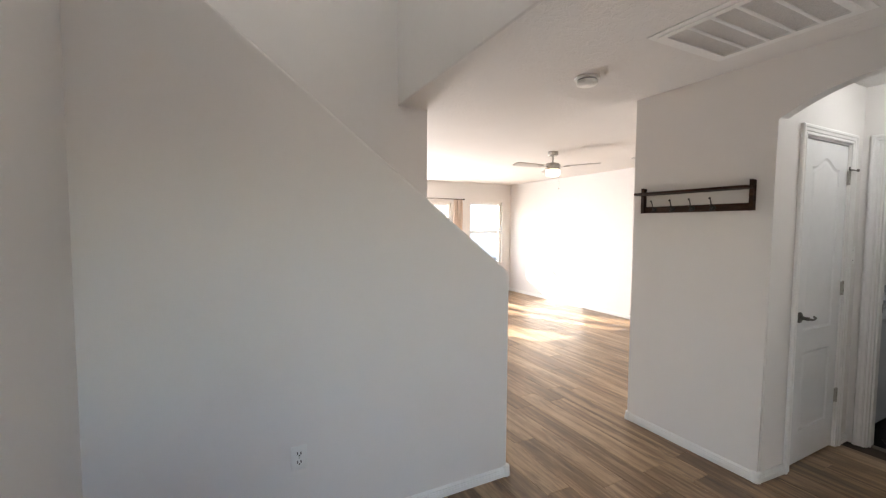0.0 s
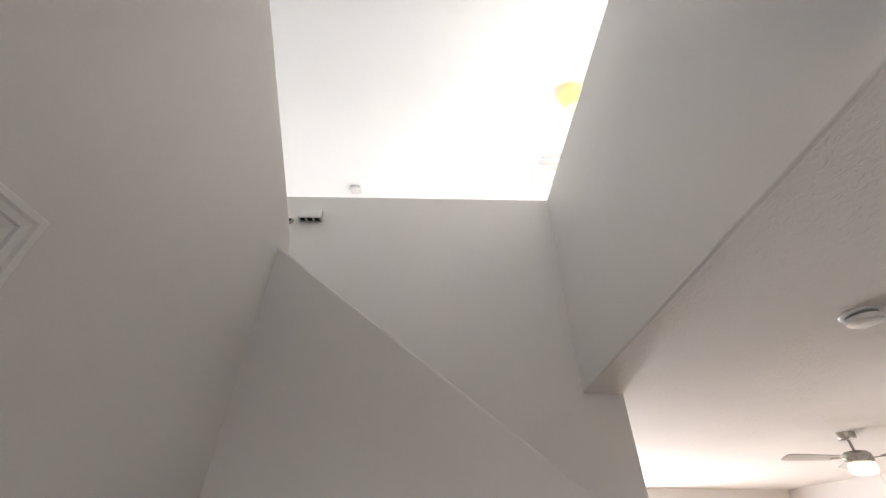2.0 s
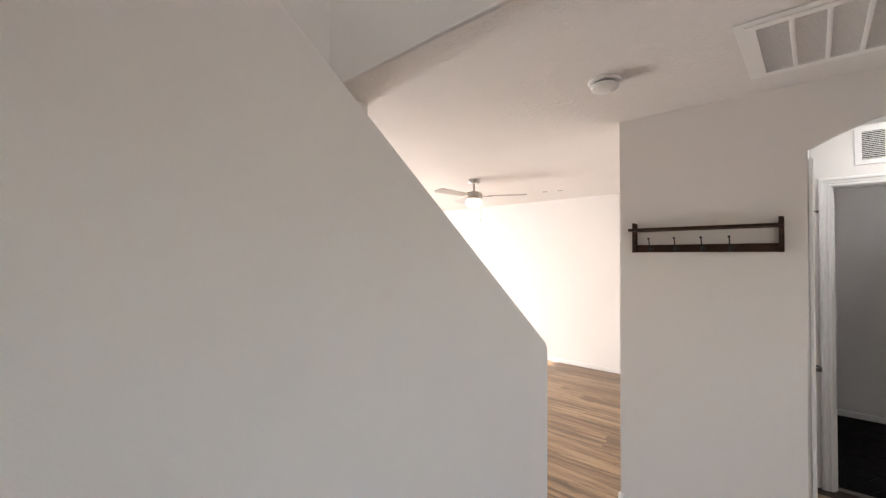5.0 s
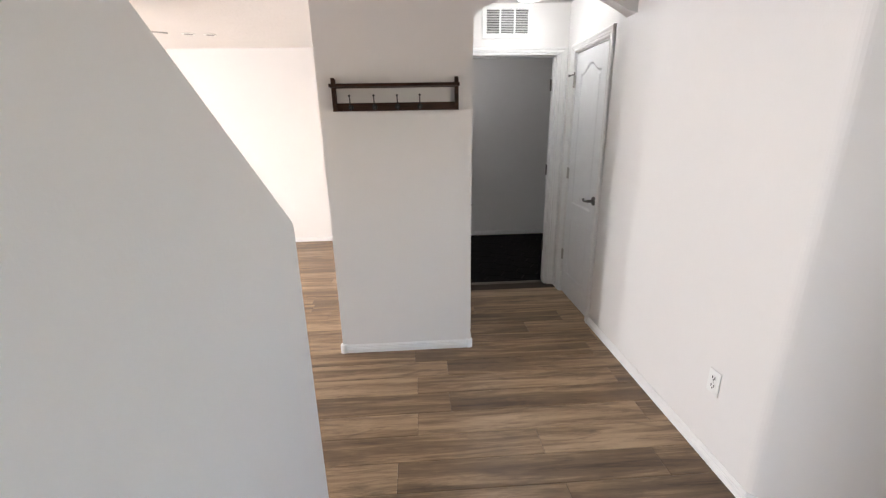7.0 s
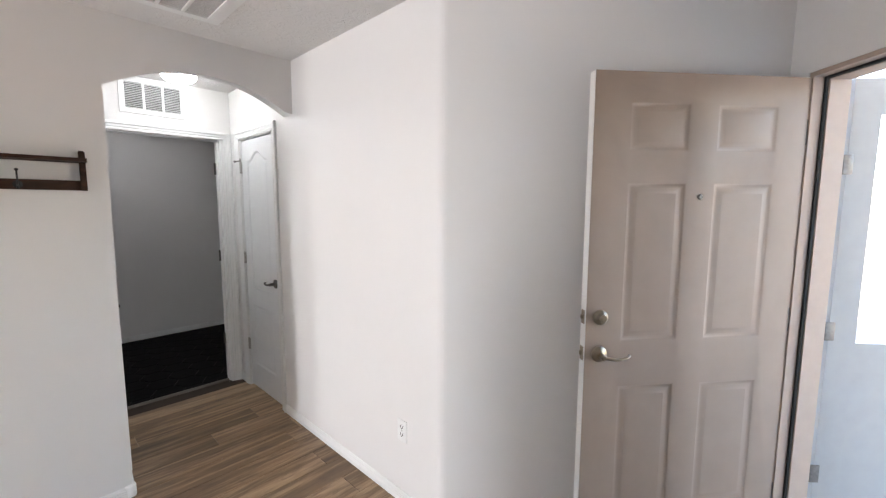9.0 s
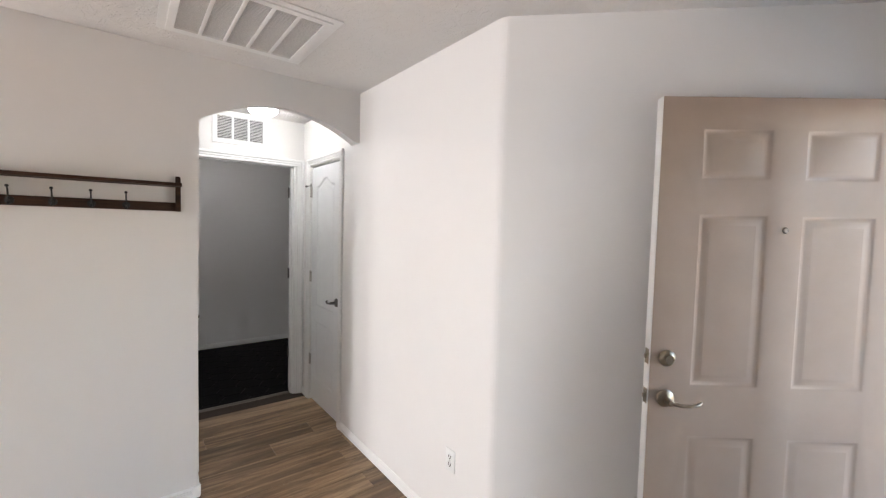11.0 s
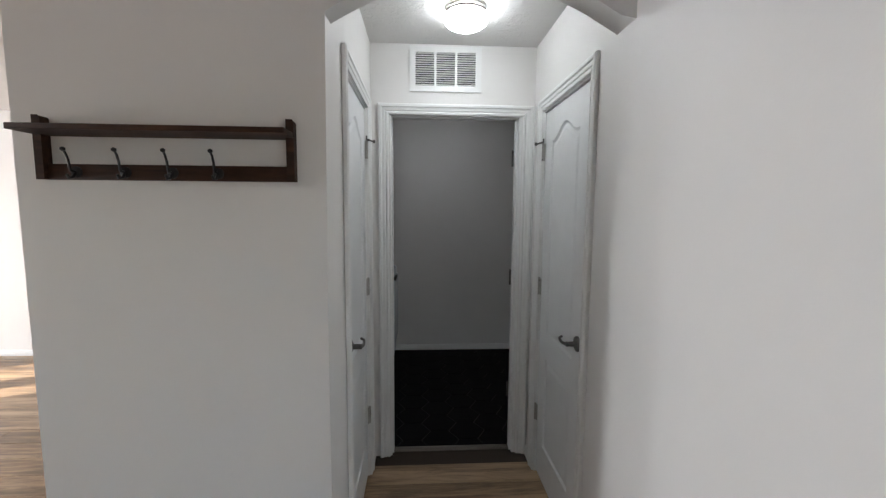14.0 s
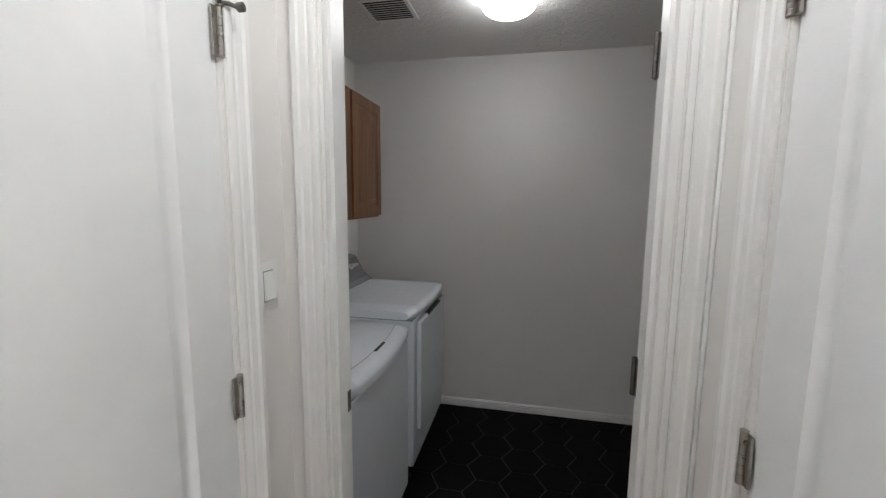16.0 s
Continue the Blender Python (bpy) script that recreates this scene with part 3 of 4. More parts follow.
def hall_door(m, width, height, hinge_right, pin_stop=True, lever_on=True, label=""):
    """White two-panel door with an eyebrow-arched upper panel, hung in its doorway (x along the wall, -y out of it)."""
    d = thing("door_closet", label or "white moulded two-panel closet door with an arched panel", "door", m, kind="structure")
    leaf = bmesh.new()
    a, b = (0.128, width - 0.106) if hinge_right else (0.106, width - 0.128)
    panel_door(leaf, width, height, 0.035, [arched(a, b, 0.84, height - 0.160, 0.062), [(a, 0.20), (b, 0.20), (b, 0.702), (a, 0.702)]], MOULD)
    leaf.transform(Matrix.Translation((0, 0.012, 0.012)))
    slab = part("leaf", leaf, DOOR, d)
    bm = bmesh.new()
    holed(bm, -0.018, width + 0.018, 0, height + 0.032, [(-0.0012, width + 0.0012, -1, height + 0.016)], 0.003, 0.119, "y")
    box(bm, -0.003, 0.008, 0.05, 0.085, 0, height + 0.01)
    box(bm, width - 0.008, width + 0.003, 0.05, 0.085, 0, height + 0.01)
    part("jamb", bm, TRIM, d)
    bm = bmesh.new()
    casing(bm, -0.003, width + 0.003, height + 0.022, CASING, Matrix.Identity(4))
    part("casing", bm, TRIM, d)
    if lever_on:
        bm = bmesh.new()
        kx = 0.062 if hinge_right else width - 0.062
        lever(bm, Matrix.Translation((kx, 0.012, 0.945)), 0.105, 1 if hinge_right else -1)
        part("lever_handle", bm, PEWTER, slab, "dark pewter lever handle")
    hx = width + 0.001 if hinge_right else -0.001
    for z in (0.362, 1.092, 1.823):
        bm = bmesh.new()
        hinge(bm, Matrix.Translation((hx, 0.006, z)))
        part("hinge", bm, NICKEL, slab, "satin nickel hinge")
    if pin_stop:
        bm = bmesh.new()
        s = 1 if hinge_right else -1
        zt = 1.823 + 0.052
        tube(bm, [(hx, 0.0, zt - 0.012), (hx, 0.0, zt + 0.022)], 0.0045, 10)
        tube(bm, [(hx, 0.0, zt), (hx + s * 0.008, -0.016, zt + 0.001), (hx + s * 0.016, -0.030, zt - 0.004)], 0.0042, 10)
        lathe(bm, [(0.004, 0), (0.009, 0.001), (0.009, 0.011), (0.006, 0.013)], 14, Matrix.Translation((hx + s * 0.016, -0.030, zt - 0.004)) @ Matrix.Rotation(radians(90), 4, "X"))
        tube(bm, [(hx, 0.0, zt), (hx - s * 0.014, -0.016, zt), (hx - s * 0.024, -0.012, zt)], 0.004, 10)
        part("hinge_pin_stop", bm, PEWTER, slab, "hinge-pin door stop with a rubber tip")
    return d


# east closet door: along +y seen from the west, so x runs towards -y
hall_door(pose(0.0, 0.922, 0, 0, 0, -90), 0.604, 2.018, False)
hall_door(pose(-0.945, 0.318, 0, 0, 0, 90), 0.604, 2.018, True)
hall_door(pose(0.064, -3.226, 0, 0, 0, 180), 0.756, 2.018, False, False, True, "white moulded closet door under the stairs")

# laundry doorway with its door swung in against the wall
laundry_door = thing("door_laundry", "white laundry door standing open behind its cased doorway", "door", pose(-0.84, 1.105, 0), kind="structure")
bm = bmesh.new()
casing(bm, 0.0, 0.767, 2.046, CASING, Matrix.Identity(4))
part("casing", bm, TRIM, laundry_door)
bm = bmesh.new()
casing(bm, 0.0, 0.767, 2.046, CASING, Matrix.Translation((0.767, 0.12, 0)) @ Matrix.Rotation(math.pi, 4, "Z"))
part("casing", bm, TRIM, laundry_door)
bm = bmesh.new()
holed(bm, 0.0, 0.767, 0, 2.055, [(0.008, 0.749, -1, 2.047)], 0.003, 0.117, "y")
holed(bm, 0.006, 0.751, 0, 2.049, [(0.017, 0.739, -1, 2.040)], 0.03, 0.075, "y")
part("jamb", bm, TRIM, laundry_door)
bm = bmesh.new()
a, b = 0.115, 0.61
panel_door(bm, 0.725, 2.0, 0.035, [arched(a, b, 0.82, 1.78, 0.085), [(a, 0.2), (b, 0.2), (b, 0.7), (a, 0.7)]], MOULD)
bm.transform(pose(0.752, 0.134, 0.01, 0, 0, 55) @ Matrix.Translation((0, -0.035, 0)))
leaf = part("leaf", bm, DOOR, laundry_door)
for z in (0.362, 1.092, 1.823):
    bm = bmesh.new()
    hinge(bm, Matrix.Translation((0.747, 0.110, z)) @ Matrix.Rotation(radians(-90), 4, "Z"))
    part("hinge", bm, PEWTER, leaf, "dark hinge")
bm = bmesh.new()
box(bm, 0.006, 0.010, 0.085, 0.112, 0.92, 0.98, 0.001, 1)
part("strike_plate", bm, PEWTER, laundry_door, "dark strike plate")

# ---------------------------------------------------------------- front door, open against the angled wall
front = thing("door_front", "taupe six-panel front door standing wide open", "door", kind="structure")
hx, hy = 0.985, -2.462
LEAF = Matrix.Translation((hx, hy, 0.012)) @ Matrix.Rotation(math.atan2(0.646, -0.763), 4, "Z")
FLIP = LEAF @ Matrix.Translation((0.914, 0, 0)) @ Matrix.Rotation(math.pi, 4, "Z")
# seen from the room: x runs from the lock edge to the hinge, the front face is y = 0
FACE = FLIP @ Matrix.Translation((0, 0.0, 0))
W = 0.914
c1, c2, c3, c4 = 0.148, 0.396, 0.514, 0.775
rows_ = [(0.215, 0.775), (0.965, 1.61), (1.735, 1.918)]
outl = [[(u0, z0), (u1, z0), (u1, z1), (u0, z1)] for z0, z1 in rows_ for u0, u1 in ((c1, c2), (c3, c4))]
bm = bmesh.new()
panel_door(bm, W, 2.032, 0.044, outl, [(0.007, 0.004), (0.015, 0.006), (0.021, 0.006), (0.035, 0.003), (0.042, 0.002)])
bm.transform(FACE)
leaf = part("leaf", bm, TAUPE, front)
bm = bmesh.new()
box(bm, -0.0025, 0.0, 0.002, 0.042, 0.0, 2.032)
bm.transform(FACE)
part("lock_edge", bm, TRIM, leaf, "white painted lock edge")
bm = bmesh.new()
lever(bm, FACE @ Matrix.Translation((0.060, 0.0, 0.915)), 0.115, 1)
part("lever_handle", bm, BRASSY, leaf, "aged satin brass lever handle")
bm = bmesh.new()
up_ = FACE @ Matrix.Translation((0.060, 0.0, 1.068)) @ Matrix.Rotation(radians(90), 4, "X")
lathe(bm, [(0.031, 0.0), (0.031, 0.006), (0.026, 0.014), (0.018, 0.018), (0.016, 0.024), (0.006, 0.0245)], 28, up_)
part("deadbolt", bm, BRASSY, leaf, "round aged satin brass deadbolt cylinder")
bm = bmesh.new()
lathe(bm, [(0.011, 0.0), (0.011, 0.003), (0.008, 0.007), (0.004, 0.0072)], 18, FACE @ Matrix.Translation((0.457, 0.0, 1.555)) @ Matrix.Rotation(radians(90), 4, "X"))
part("peephole", bm, PEWTER, leaf, "metal peephole")
for z, h in ((0.915, 0.057), (1.068, 0.057)):
    bm = bmesh.new()
    box(bm, -0.0045, -0.0025, 0.009, 0.035, z - h / 2, z + h / 2)
    box(bm, -0.013, -0.0045, 0.016, 0.028, z - 0.009, z + 0.009, 0.003)
    bm.transform(FACE)
    part("latch", bm, BRASSY, leaf, "latch plate and bolt")
bm = bmesh.new()
box(bm, 0.002, W - 0.002, -0.003, 0.047, -0.0105, 0.006, 0.002)
bm.transform(FACE)
part("door_sweep", bm, RUBBER, leaf, "black rubber sweep")
# frame of the entrance, weatherstrip, sill
bm = bmesh.new()
holed(bm, 0.088, 1.032, 0, 2.067, [(0.108, 1.012, -1, 2.047)], 0.004, 0.146, "y")
box(bm, 0.108, 0.122, 0.06, 0.146, 0, 2.047)
box(bm, 0.998, 1.012, 0.06, 0.146, 0, 2.047)
box(bm, 0.122, 0.998, 0.06, 0.146, 2.033, 2.047)
bm.transform(ENTRY)
part("door_frame", bm, JAMB, front, "tan painted door frame")
bm = bmesh.new()
box(bm, 0.108, 0.118, 0.047, 0.059, 0, 2.047, 0.002)
box(bm, 1.002, 1.012, 0.047, 0.059, 0, 2.047, 0.002)
box(bm, 0.118, 1.002, 0.047, 0.059, 2.035, 2.047, 0.002)
bm.transform(ENTRY)
part("weatherstrip", bm, RUBBER, front, "black weatherstrip")
bm = bmesh.new()
box(bm, 0.108, 1.012, 0.0, 0.2, -0.02, 0.014, 0.004)
bm.transform(ENTRY)
part("sill", bm, NICKEL, front, "metal door sill")
for z in (0.25, 1.05, 1.83):
    bm = bmesh.new()
    hinge(bm, Matrix.Translation((hx, hy, z)) @ Matrix.Rotation(radians(135), 4, "Z"), 0.1)
    part("hinge", bm, PEWTER, front, "dark hinge")

# grey storm door swung out on the porch
storm = thing("storm_door", "grey metal storm door swung open on the porch", "door", ENTRY @ pose(0.115, 0.17, 0.0, 0, 0, 84))
bm = bmesh.new()
holed(bm, 0.0, 0.9, 0.02, 2.04, [(0.11, 0.79, 0.95, 1.9), (0.11, 0.79, 0.2, 0.82)], 0.0, 0.032, "y")
part("frame", bm, STORM, storm)
bm = bmesh.new()
box(bm, 0.105, 0.795, 0.012, 0.018, 0.945, 1.905)
part("glass_pane", bm, GLASS, storm, "clear glass pane").visible_shadow = False
bm = bmesh.new()
box(bm, 0.105, 0.795, 0.01, 0.022, 0.195, 0.825)
part("kick_panel", bm, STORM, storm)
bm = bmesh.new()
lever(bm, Matrix.Translation((0.85, 0.032, 1.0)) @ Matrix.Rotation(math.pi, 4, "Z"), 0.1, 1)
part("handle", bm, NICKEL, storm, "metal lever handle")
for z in (0.35, 1.0, 1.7):
    bm = bmesh.new()
    box(bm, -0.018, 0.02, -0.006, 0.003, z - 0.04, z + 0.04, 0.002)
    part("hinge", bm, PEWTER, storm)

# ---------------------------------------------------------------- living room windows
def window(name, y0, y1, z0, z1, rail=None, label="white vinyl window with clear glass"):
    w = thing(name, label, "window", pose(-7.60, 0, 0), kind="structure")
    bm = bmesh.new()
    holed(bm, y0, y1, z0, z1, [(y0 + 0.045, y1 - 0.045, z0 + 0.045, z1 - 0.045)], 0.03, 0.10, "x")
    part("window_frame", bm, TRIM, w)
    if rail:
        bm = bmesh.new()
        box(bm, 0.045, 0.09, y0 + 0.045, y1 - 0.045, rail - 0.022, rail + 0.022, 0.004)
        part("meeting_rail", bm, TRIM, w)
    bm = bmesh.new()
    box(bm, 0.062, 0.066, y0 + 0.04, y1 - 0.04, z0 + 0.04, z1 - 0.04)
    part("pane", bm, LOW_E, w)
    bm = bmesh.new()
    box(bm, 0.1, 0.165, y0 - 0.02, y1 + 0.02, z0 - 0.018, z0 + 0.004, 0.005)
    part("window_sill", bm, TRIM, w)
    return w


for k, (y0, y1, z0, z1) in enumerate(WINDOWS):
    window(f"window_{k + 1}", y0, y1, z0, z1, 1.36 if k == 3 else None)

# curtain on its rod
curtain_rod = thing("curtain_rod", "thin black metal curtain rod above the window", "curtain rod", pose(-7.38, 0, 2.065))
bm = bmesh.new()
tube(bm, [(0, -1.1, 0), (0, 1.68, 0)], 0.008, 12)
part("rod", bm, IRON, curtain_rod)
for y in (-1.11, 1.69):
    bm = bmesh.new()
    lathe(bm, [(0.004, -0.02), (0.016, -0.012), (0.018, 0), (0.016, 0.012), (0.004, 0.02)], 16, Matrix.Translation((0, y, 0)) @ Matrix.Rotation(radians(90), 4, "X"))
    part("finial", bm, IRON, curtain_rod)
for y in (-1.0, 0.83, 1.65):
    bm = bmesh.new()
    tube(bm, [(-0.07, y, -0.01), (-0.03, y, -0.012), (0, y, -0.008)], 0.006, 10)
    lathe(bm, [(0.02, 0), (0.02, 0.004), (0.012, 0.006)], 16, Matrix.Translation((-0.07, y, -0.01)) @ Matrix.Rotation(radians(90), 4, "Y"))
    part("bracket", bm, IRON, curtain_rod)


def curtain(y0, y1, folds):
    bm = bmesh.new()
    nu, nz = folds * 12, 14
    grid = []
    for j in range(nz + 1):
        z = 2.057 - j / nz * 2.02
        flare = 1.0 + 0.25 * (j / nz)
        row = []
        for i in range(nu + 1):
            u = i / nu
            a = 2 * math.pi * folds * u
            y = (y0 + y1) / 2 + (u - 0.5) * (y1 - y0) * flare + 0.006 * math.sin(3 * a + j)
            row.append(bm.verts.new((-7.38 + 0.034 * math.sin(a) * (0.55 + 0.45 * j / nz) + 0.008 * math.sin(0.5 * a + 0.4 * j), y, z)))
        grid.append(row)
    for j in range(nz):
        for i in range(nu):
            bm.faces.new((grid[j][i], grid[j][i + 1], grid[j + 1][i + 1], grid[j + 1][i]))
    ob = solo("curtain", bm, LINEN, "beige linen curtain gathered at the window's side", "curtain", "curtains")
    s = ob.modifiers.new("thickness", "SOLIDIFY")
    s.thickness = 0.003
    return ob


curtain(1.44, 1.66, 5)

# ---------------------------------------------------------------- ceiling fan
fan = thing("ceiling_fan", "brushed nickel ceiling fan with grey blades and a lit glass bowl", "ceiling fan", pose(-3.75, 0.90, H - 0.004))
bm = bmesh.new()
lathe(bm, [(0.065, 0), (0.065, -0.03), (0.058, -0.05), (0.02, -0.055)], 28)
part("canopy", bm, NICKEL, fan)
bm = bmesh.new()
tube(bm, [(0, 0, -0.05), (0, 0, -0.16)], 0.011, 14)
part("downrod", bm, NICKEL, fan)
bm = bmesh.new()
lathe(bm, [(0.03, -0.135), (0.075, -0.145), (0.095, -0.165), (0.095, -0.215), (0.085, -0.225), (0.05, -0.226)], 32)
part("motor_housing", bm, NICKEL, fan)
bm = bmesh.new()
lathe(bm, [(0.08, -0.226), (0.088, -0.235), (0.09, -0.275), (0.078, -0.298), (0.04, -0.308)], 32)
part("light_bowl", bm, FAN_GLASS, fan, "lit frosted glass bowl")
for k in range(3):
    m = Matrix.Rotation(radians(28 + 120 * k), 4, "Z")
    bm = bmesh.new()
    pts = [(0.16, -0.045), (0.545, -0.064), (0.575, -0.05), (0.585, 0.0), (0.575, 0.05), (0.545, 0.064), (0.16, 0.045)]
    prism(bm, pts, "z", -0.004, 0.004)
    bm.transform(m @ Matrix.Translation((0, 0, -0.188)) @ Matrix.Rotation(radians(11), 4, "X"))
    blade = part("blade", bm, plain("fan_blade_grey", (0.5, 0.49, 0.48), 0.45) if k == 0 else bpy.data.materials["fan_blade_grey"], fan)
    bm = bmesh.new()
    box(bm, 0.085, 0.21, -0.018, 0.018, -0.004, 0.003, 0.002)
    bm.transform(m @ Matrix.Translation((0, 0, -0.196)) @ Matrix.Rotation(radians(8), 4, "X"))
    part("blade_arm", bm, NICKEL, blade)
bm = bmesh.new()
tube(bm, [(0.06, 0.05, -0.23), (0.06, 0.05, -0.45)], 0.0012, 6)
lathe(bm, [(0.002, 0), (0.006, 0.006), (0.006, 0.016), (0.002, 0.022)], 10, Matrix.Translation((0.06, 0.05, -0.472)))
part("pull_chain", bm, NICKEL, fan)

# ---------------------------------------------------------------- ceiling fixtures
det = thing("smoke_detector", "round white smoke detector on the hall ceiling", "smoke detector", pose(-1.686, -0.685, H - 0.004))
bm = bmesh.new()
lathe(bm, [(0.078, 0), (0.078, -0.006), (0.074, -0.010), (0.05, -0.011)], 36)
part("base_plate", bm, WHITE_PLASTIC, det)
bm = bmesh.new()
lathe(bm, [(0.058, -0.010), (0.058, -0.024), (0.03, -0.025)], 36)
part("vent_ring", bm, GREY_PLASTIC, det, "grey vent slots")
bm = bmesh.new()
lathe(bm, [(0.064, -0.022), (0.066, -0.026), (0.062, -0.040), (0.05, -0.046), (0.02, -0.048)], 36)
part("cover", bm, WHITE_PLASTIC, det)


def recess(x, y):
    d = thing("recessed_light", "small round white recessed ceiling light", "ceiling light", pose(x, y, H - 0.004), "recessed lights")
    bm = bmesh.new()
    lathe(bm, [(0.062, 0), (0.062, -0.004), (0.046, -0.007), (0.044, -0.003), (0.02, -0.002)], 28)
    part("trim_ring", bm, WHITE_PLASTIC, d)
    bm = bmesh.new()
    lathe(bm, [(0.042, -0.001), (0.042, -0.0045), (0.02, -0.006)], 24)
    part("lens", bm, GREY_PLASTIC, d)
    return d


recess(-3.36, 2.21)
recess(-3.55, 2.16)

# return-air grille: white frame, five grey filter fields
vent = thing("return_air_grille", "white ceiling return-air grille with grey filter cloth", "vent", pose(-1.112, -0.812, H - 0.004))
vw, vd = 0.580, 0.540
bm = bmesh.new()
holed(bm, 0, vw, 0, vd, [(0.03, vw - 0.03, 0.03, vd - 0.03)], -0.012, 0.0, "z")
part("frame", bm, TRIM, vent)
bm = bmesh.new()
holed(bm, -0.034, vw + 0.034, -0.034, vd + 0.034, [(0.012, vw - 0.012, 0.012, vd - 0.012)], -0.005, -0.0005, "z")
part("flange", bm, TRIM, vent)
bm = bmesh.new()
box(bm, 0.025, vw - 0.025, 0.025, vd - 0.025, -0.004, -0.001)
part("filter", bm, FILTER, vent, "grey filter cloth")
for k in range(1, 5):
    x = 0.03 + (vw - 0.06) * k / 5
    bm = bmesh.new()
    box(bm, x - 0.008, x + 0.008, 0.028, vd - 0.028, -0.011, -0.003, 0.002)
    part("divider", bm, TRIM, vent)
n = 40
bm = bmesh.new()
for k in range(n):
    y = 0.035 + (vd - 0.07) * (k + 0.5) / n
    box(bm, 0.03, vw - 0.03, y - 0.0012, y + 0.0012, -0.0075, -0.004)
tagged(part("fine_louvres", bm, FILTER, vent), kind="stuff")


def dome_light(name, x, y, r, mat, label):
    d = thing(name, label, "ceiling light", pose(x, y, H - 0.004))
    bm = bmesh.new()
    lathe(bm, [(r * 0.92, 0), (r * 0.93, -0.008), (r * 0.89, -0.011), (r * 0.92, -0.014), (r * 0.92, -0.019), (r * 0.88, -0.022), (r * 0.90, -0.026), (r * 0.88, -0.031), (r * 0.4, -0.032)], 40)
    part("base", bm, NICKEL, d, "stepped satin nickel collar")
    bm = bmesh.new()
    prof = [(r * 0.86, -0.029), (r * 0.94, -0.036), (r * 0.99, -0.045)]
    for k in range(0, 10):
        a = k / 9 * math.pi / 2
        prof.append((max(r * math.cos(a), 0.012), -0.052 - 0.047 * math.sin(a)))
    lathe(bm, prof, 40)
    part("glass_dome", bm, mat, d, "lit frosted glass dome")
    return d


dome_light("hall_dome_light", -0.455, 0.67, 0.103, DOME_COOL, "lit frosted dome light on the passage ceiling")
dome_light("laundry_dome_light", -0.478, 2.2, 0.122, DOME_LAUNDRY, "lit frosted dome light on the laundry ceiling")

# louvred wall grille above the laundry door
grille = thing("wall_grille", "white louvred air grille above the laundry door", "vent", pose(-0.724, 1.105, 2.178))
gw, gh = 0.407, 0.246
bm = bmesh.new()
holes = [(0.034 + 0.1175 * k, 0.034 + 0.1175 * k + 0.104, 0.032, gh - 0.032) for k in range(3)]
holed(bm, 0, gw, 0, gh, holes, -0.010, 0.0, "y")
part("frame", bm, TRIM, grille)
# no duct is built: a dark sheet paints the shade between the slats
bm = bmesh.new()
box(bm, 0.02, gw - 0.02, -0.0015, -0.0005, 0.02, gh - 0.02)
part("backing", bm, DARK, grille, "dark sheet painted as the shade behind the louvres")
for u0, u1, z0, z1 in holes:
    for k in range(15):
        z = z0 + (z1 - z0) * (k + 0.5) / 15
        bm = bmesh.new()
        box(bm, u0, u1, -0.0036, 0.0036, -0.0006, 0.0006)
        bm.transform(Matrix.Translation((0, -0.0055, z)) @ Matrix.Rotation(radians(-42), 4, "X"))
        part("slat", bm, TRIM, grille)


# ---------------------------------------------------------------- coat rack
rack = thing("coat_rack", "dark walnut-stained wall coat rack with four iron hooks", "coat rack", pose(-1.762, 0.0, 1.595))
RW = 0.725
bm = bmesh.new()
box(bm, 0.02, RW - 0.02, -0.02, -0.001, 0.0, 0.045, 0.002)
part("hook_board", bm, WALNUT, rack)
for x in (0.0, RW - 0.02):
    bm = bmesh.new()
    prism(bm, [(x, 0.0), (x + 0.02, 0.0), (x + 0.02, 0.174), (x + 0.016, 0.179), (x, 0.179)], "y", -0.035, -0.001, 0.0015, lambda c, d: True, 1)
    part("upright", bm, WALNUT, rack)
bm = bmesh.new()
prism(bm, [(0.0, -0.036), (0.0, -0.116), (0.004, -0.119), (RW - 0.004, -0.119), (RW, -0.116), (RW, -0.036), (RW - 0.021, -0.036), (RW - 0.021, -0.002), (0.021, -0.002), (0.021, -0.036)], "z", 0.126, 0.142, 0.0015, lambda c, d: True, 1)
part("shelf", bm, WALNUT, rack)
for k, x in enumerate((0.10, 0.237, 0.37, 0.50)):
    hook = bmesh.new()
    lathe(hook, [(0.016, 0.0), (0.016, 0.003), (0.010, 0.006), (0.006, 0.007)], 18, Matrix.Translation((x, -0.02, 0.022)) @ Matrix.Rotation(radians(90), 4, "X"))
    hk = part("hook", hook, IRON, rack, "black iron hook")
    bm = bmesh.new()
    tube(bm, [(x, -0.026, 0.022), (x, -0.042, 0.024), (x, -0.045, 0.034), (x, -0.047, 0.052), (x, -0.054, 0.07), (x, -0.063, 0.082)], 0.0039, 10, 0.8)
    lathe(bm, [(0.002, -0.006), (0.0065, -0.003), (0.0065, 0.003), (0.002, 0.006)], 12, Matrix.Translation((x, -0.063, 0.082)))
    part("upper_prong", bm, IRON, hk)
    bm = bmesh.new()
    tube(bm, [(x, -0.026, 0.018), (x, -0.036, 0.006), (x, -0.05, 0.003), (x, -0.056, 0.014)], 0.0045, 10, 0.8)
    part("lower_prong", bm, IRON, hk)


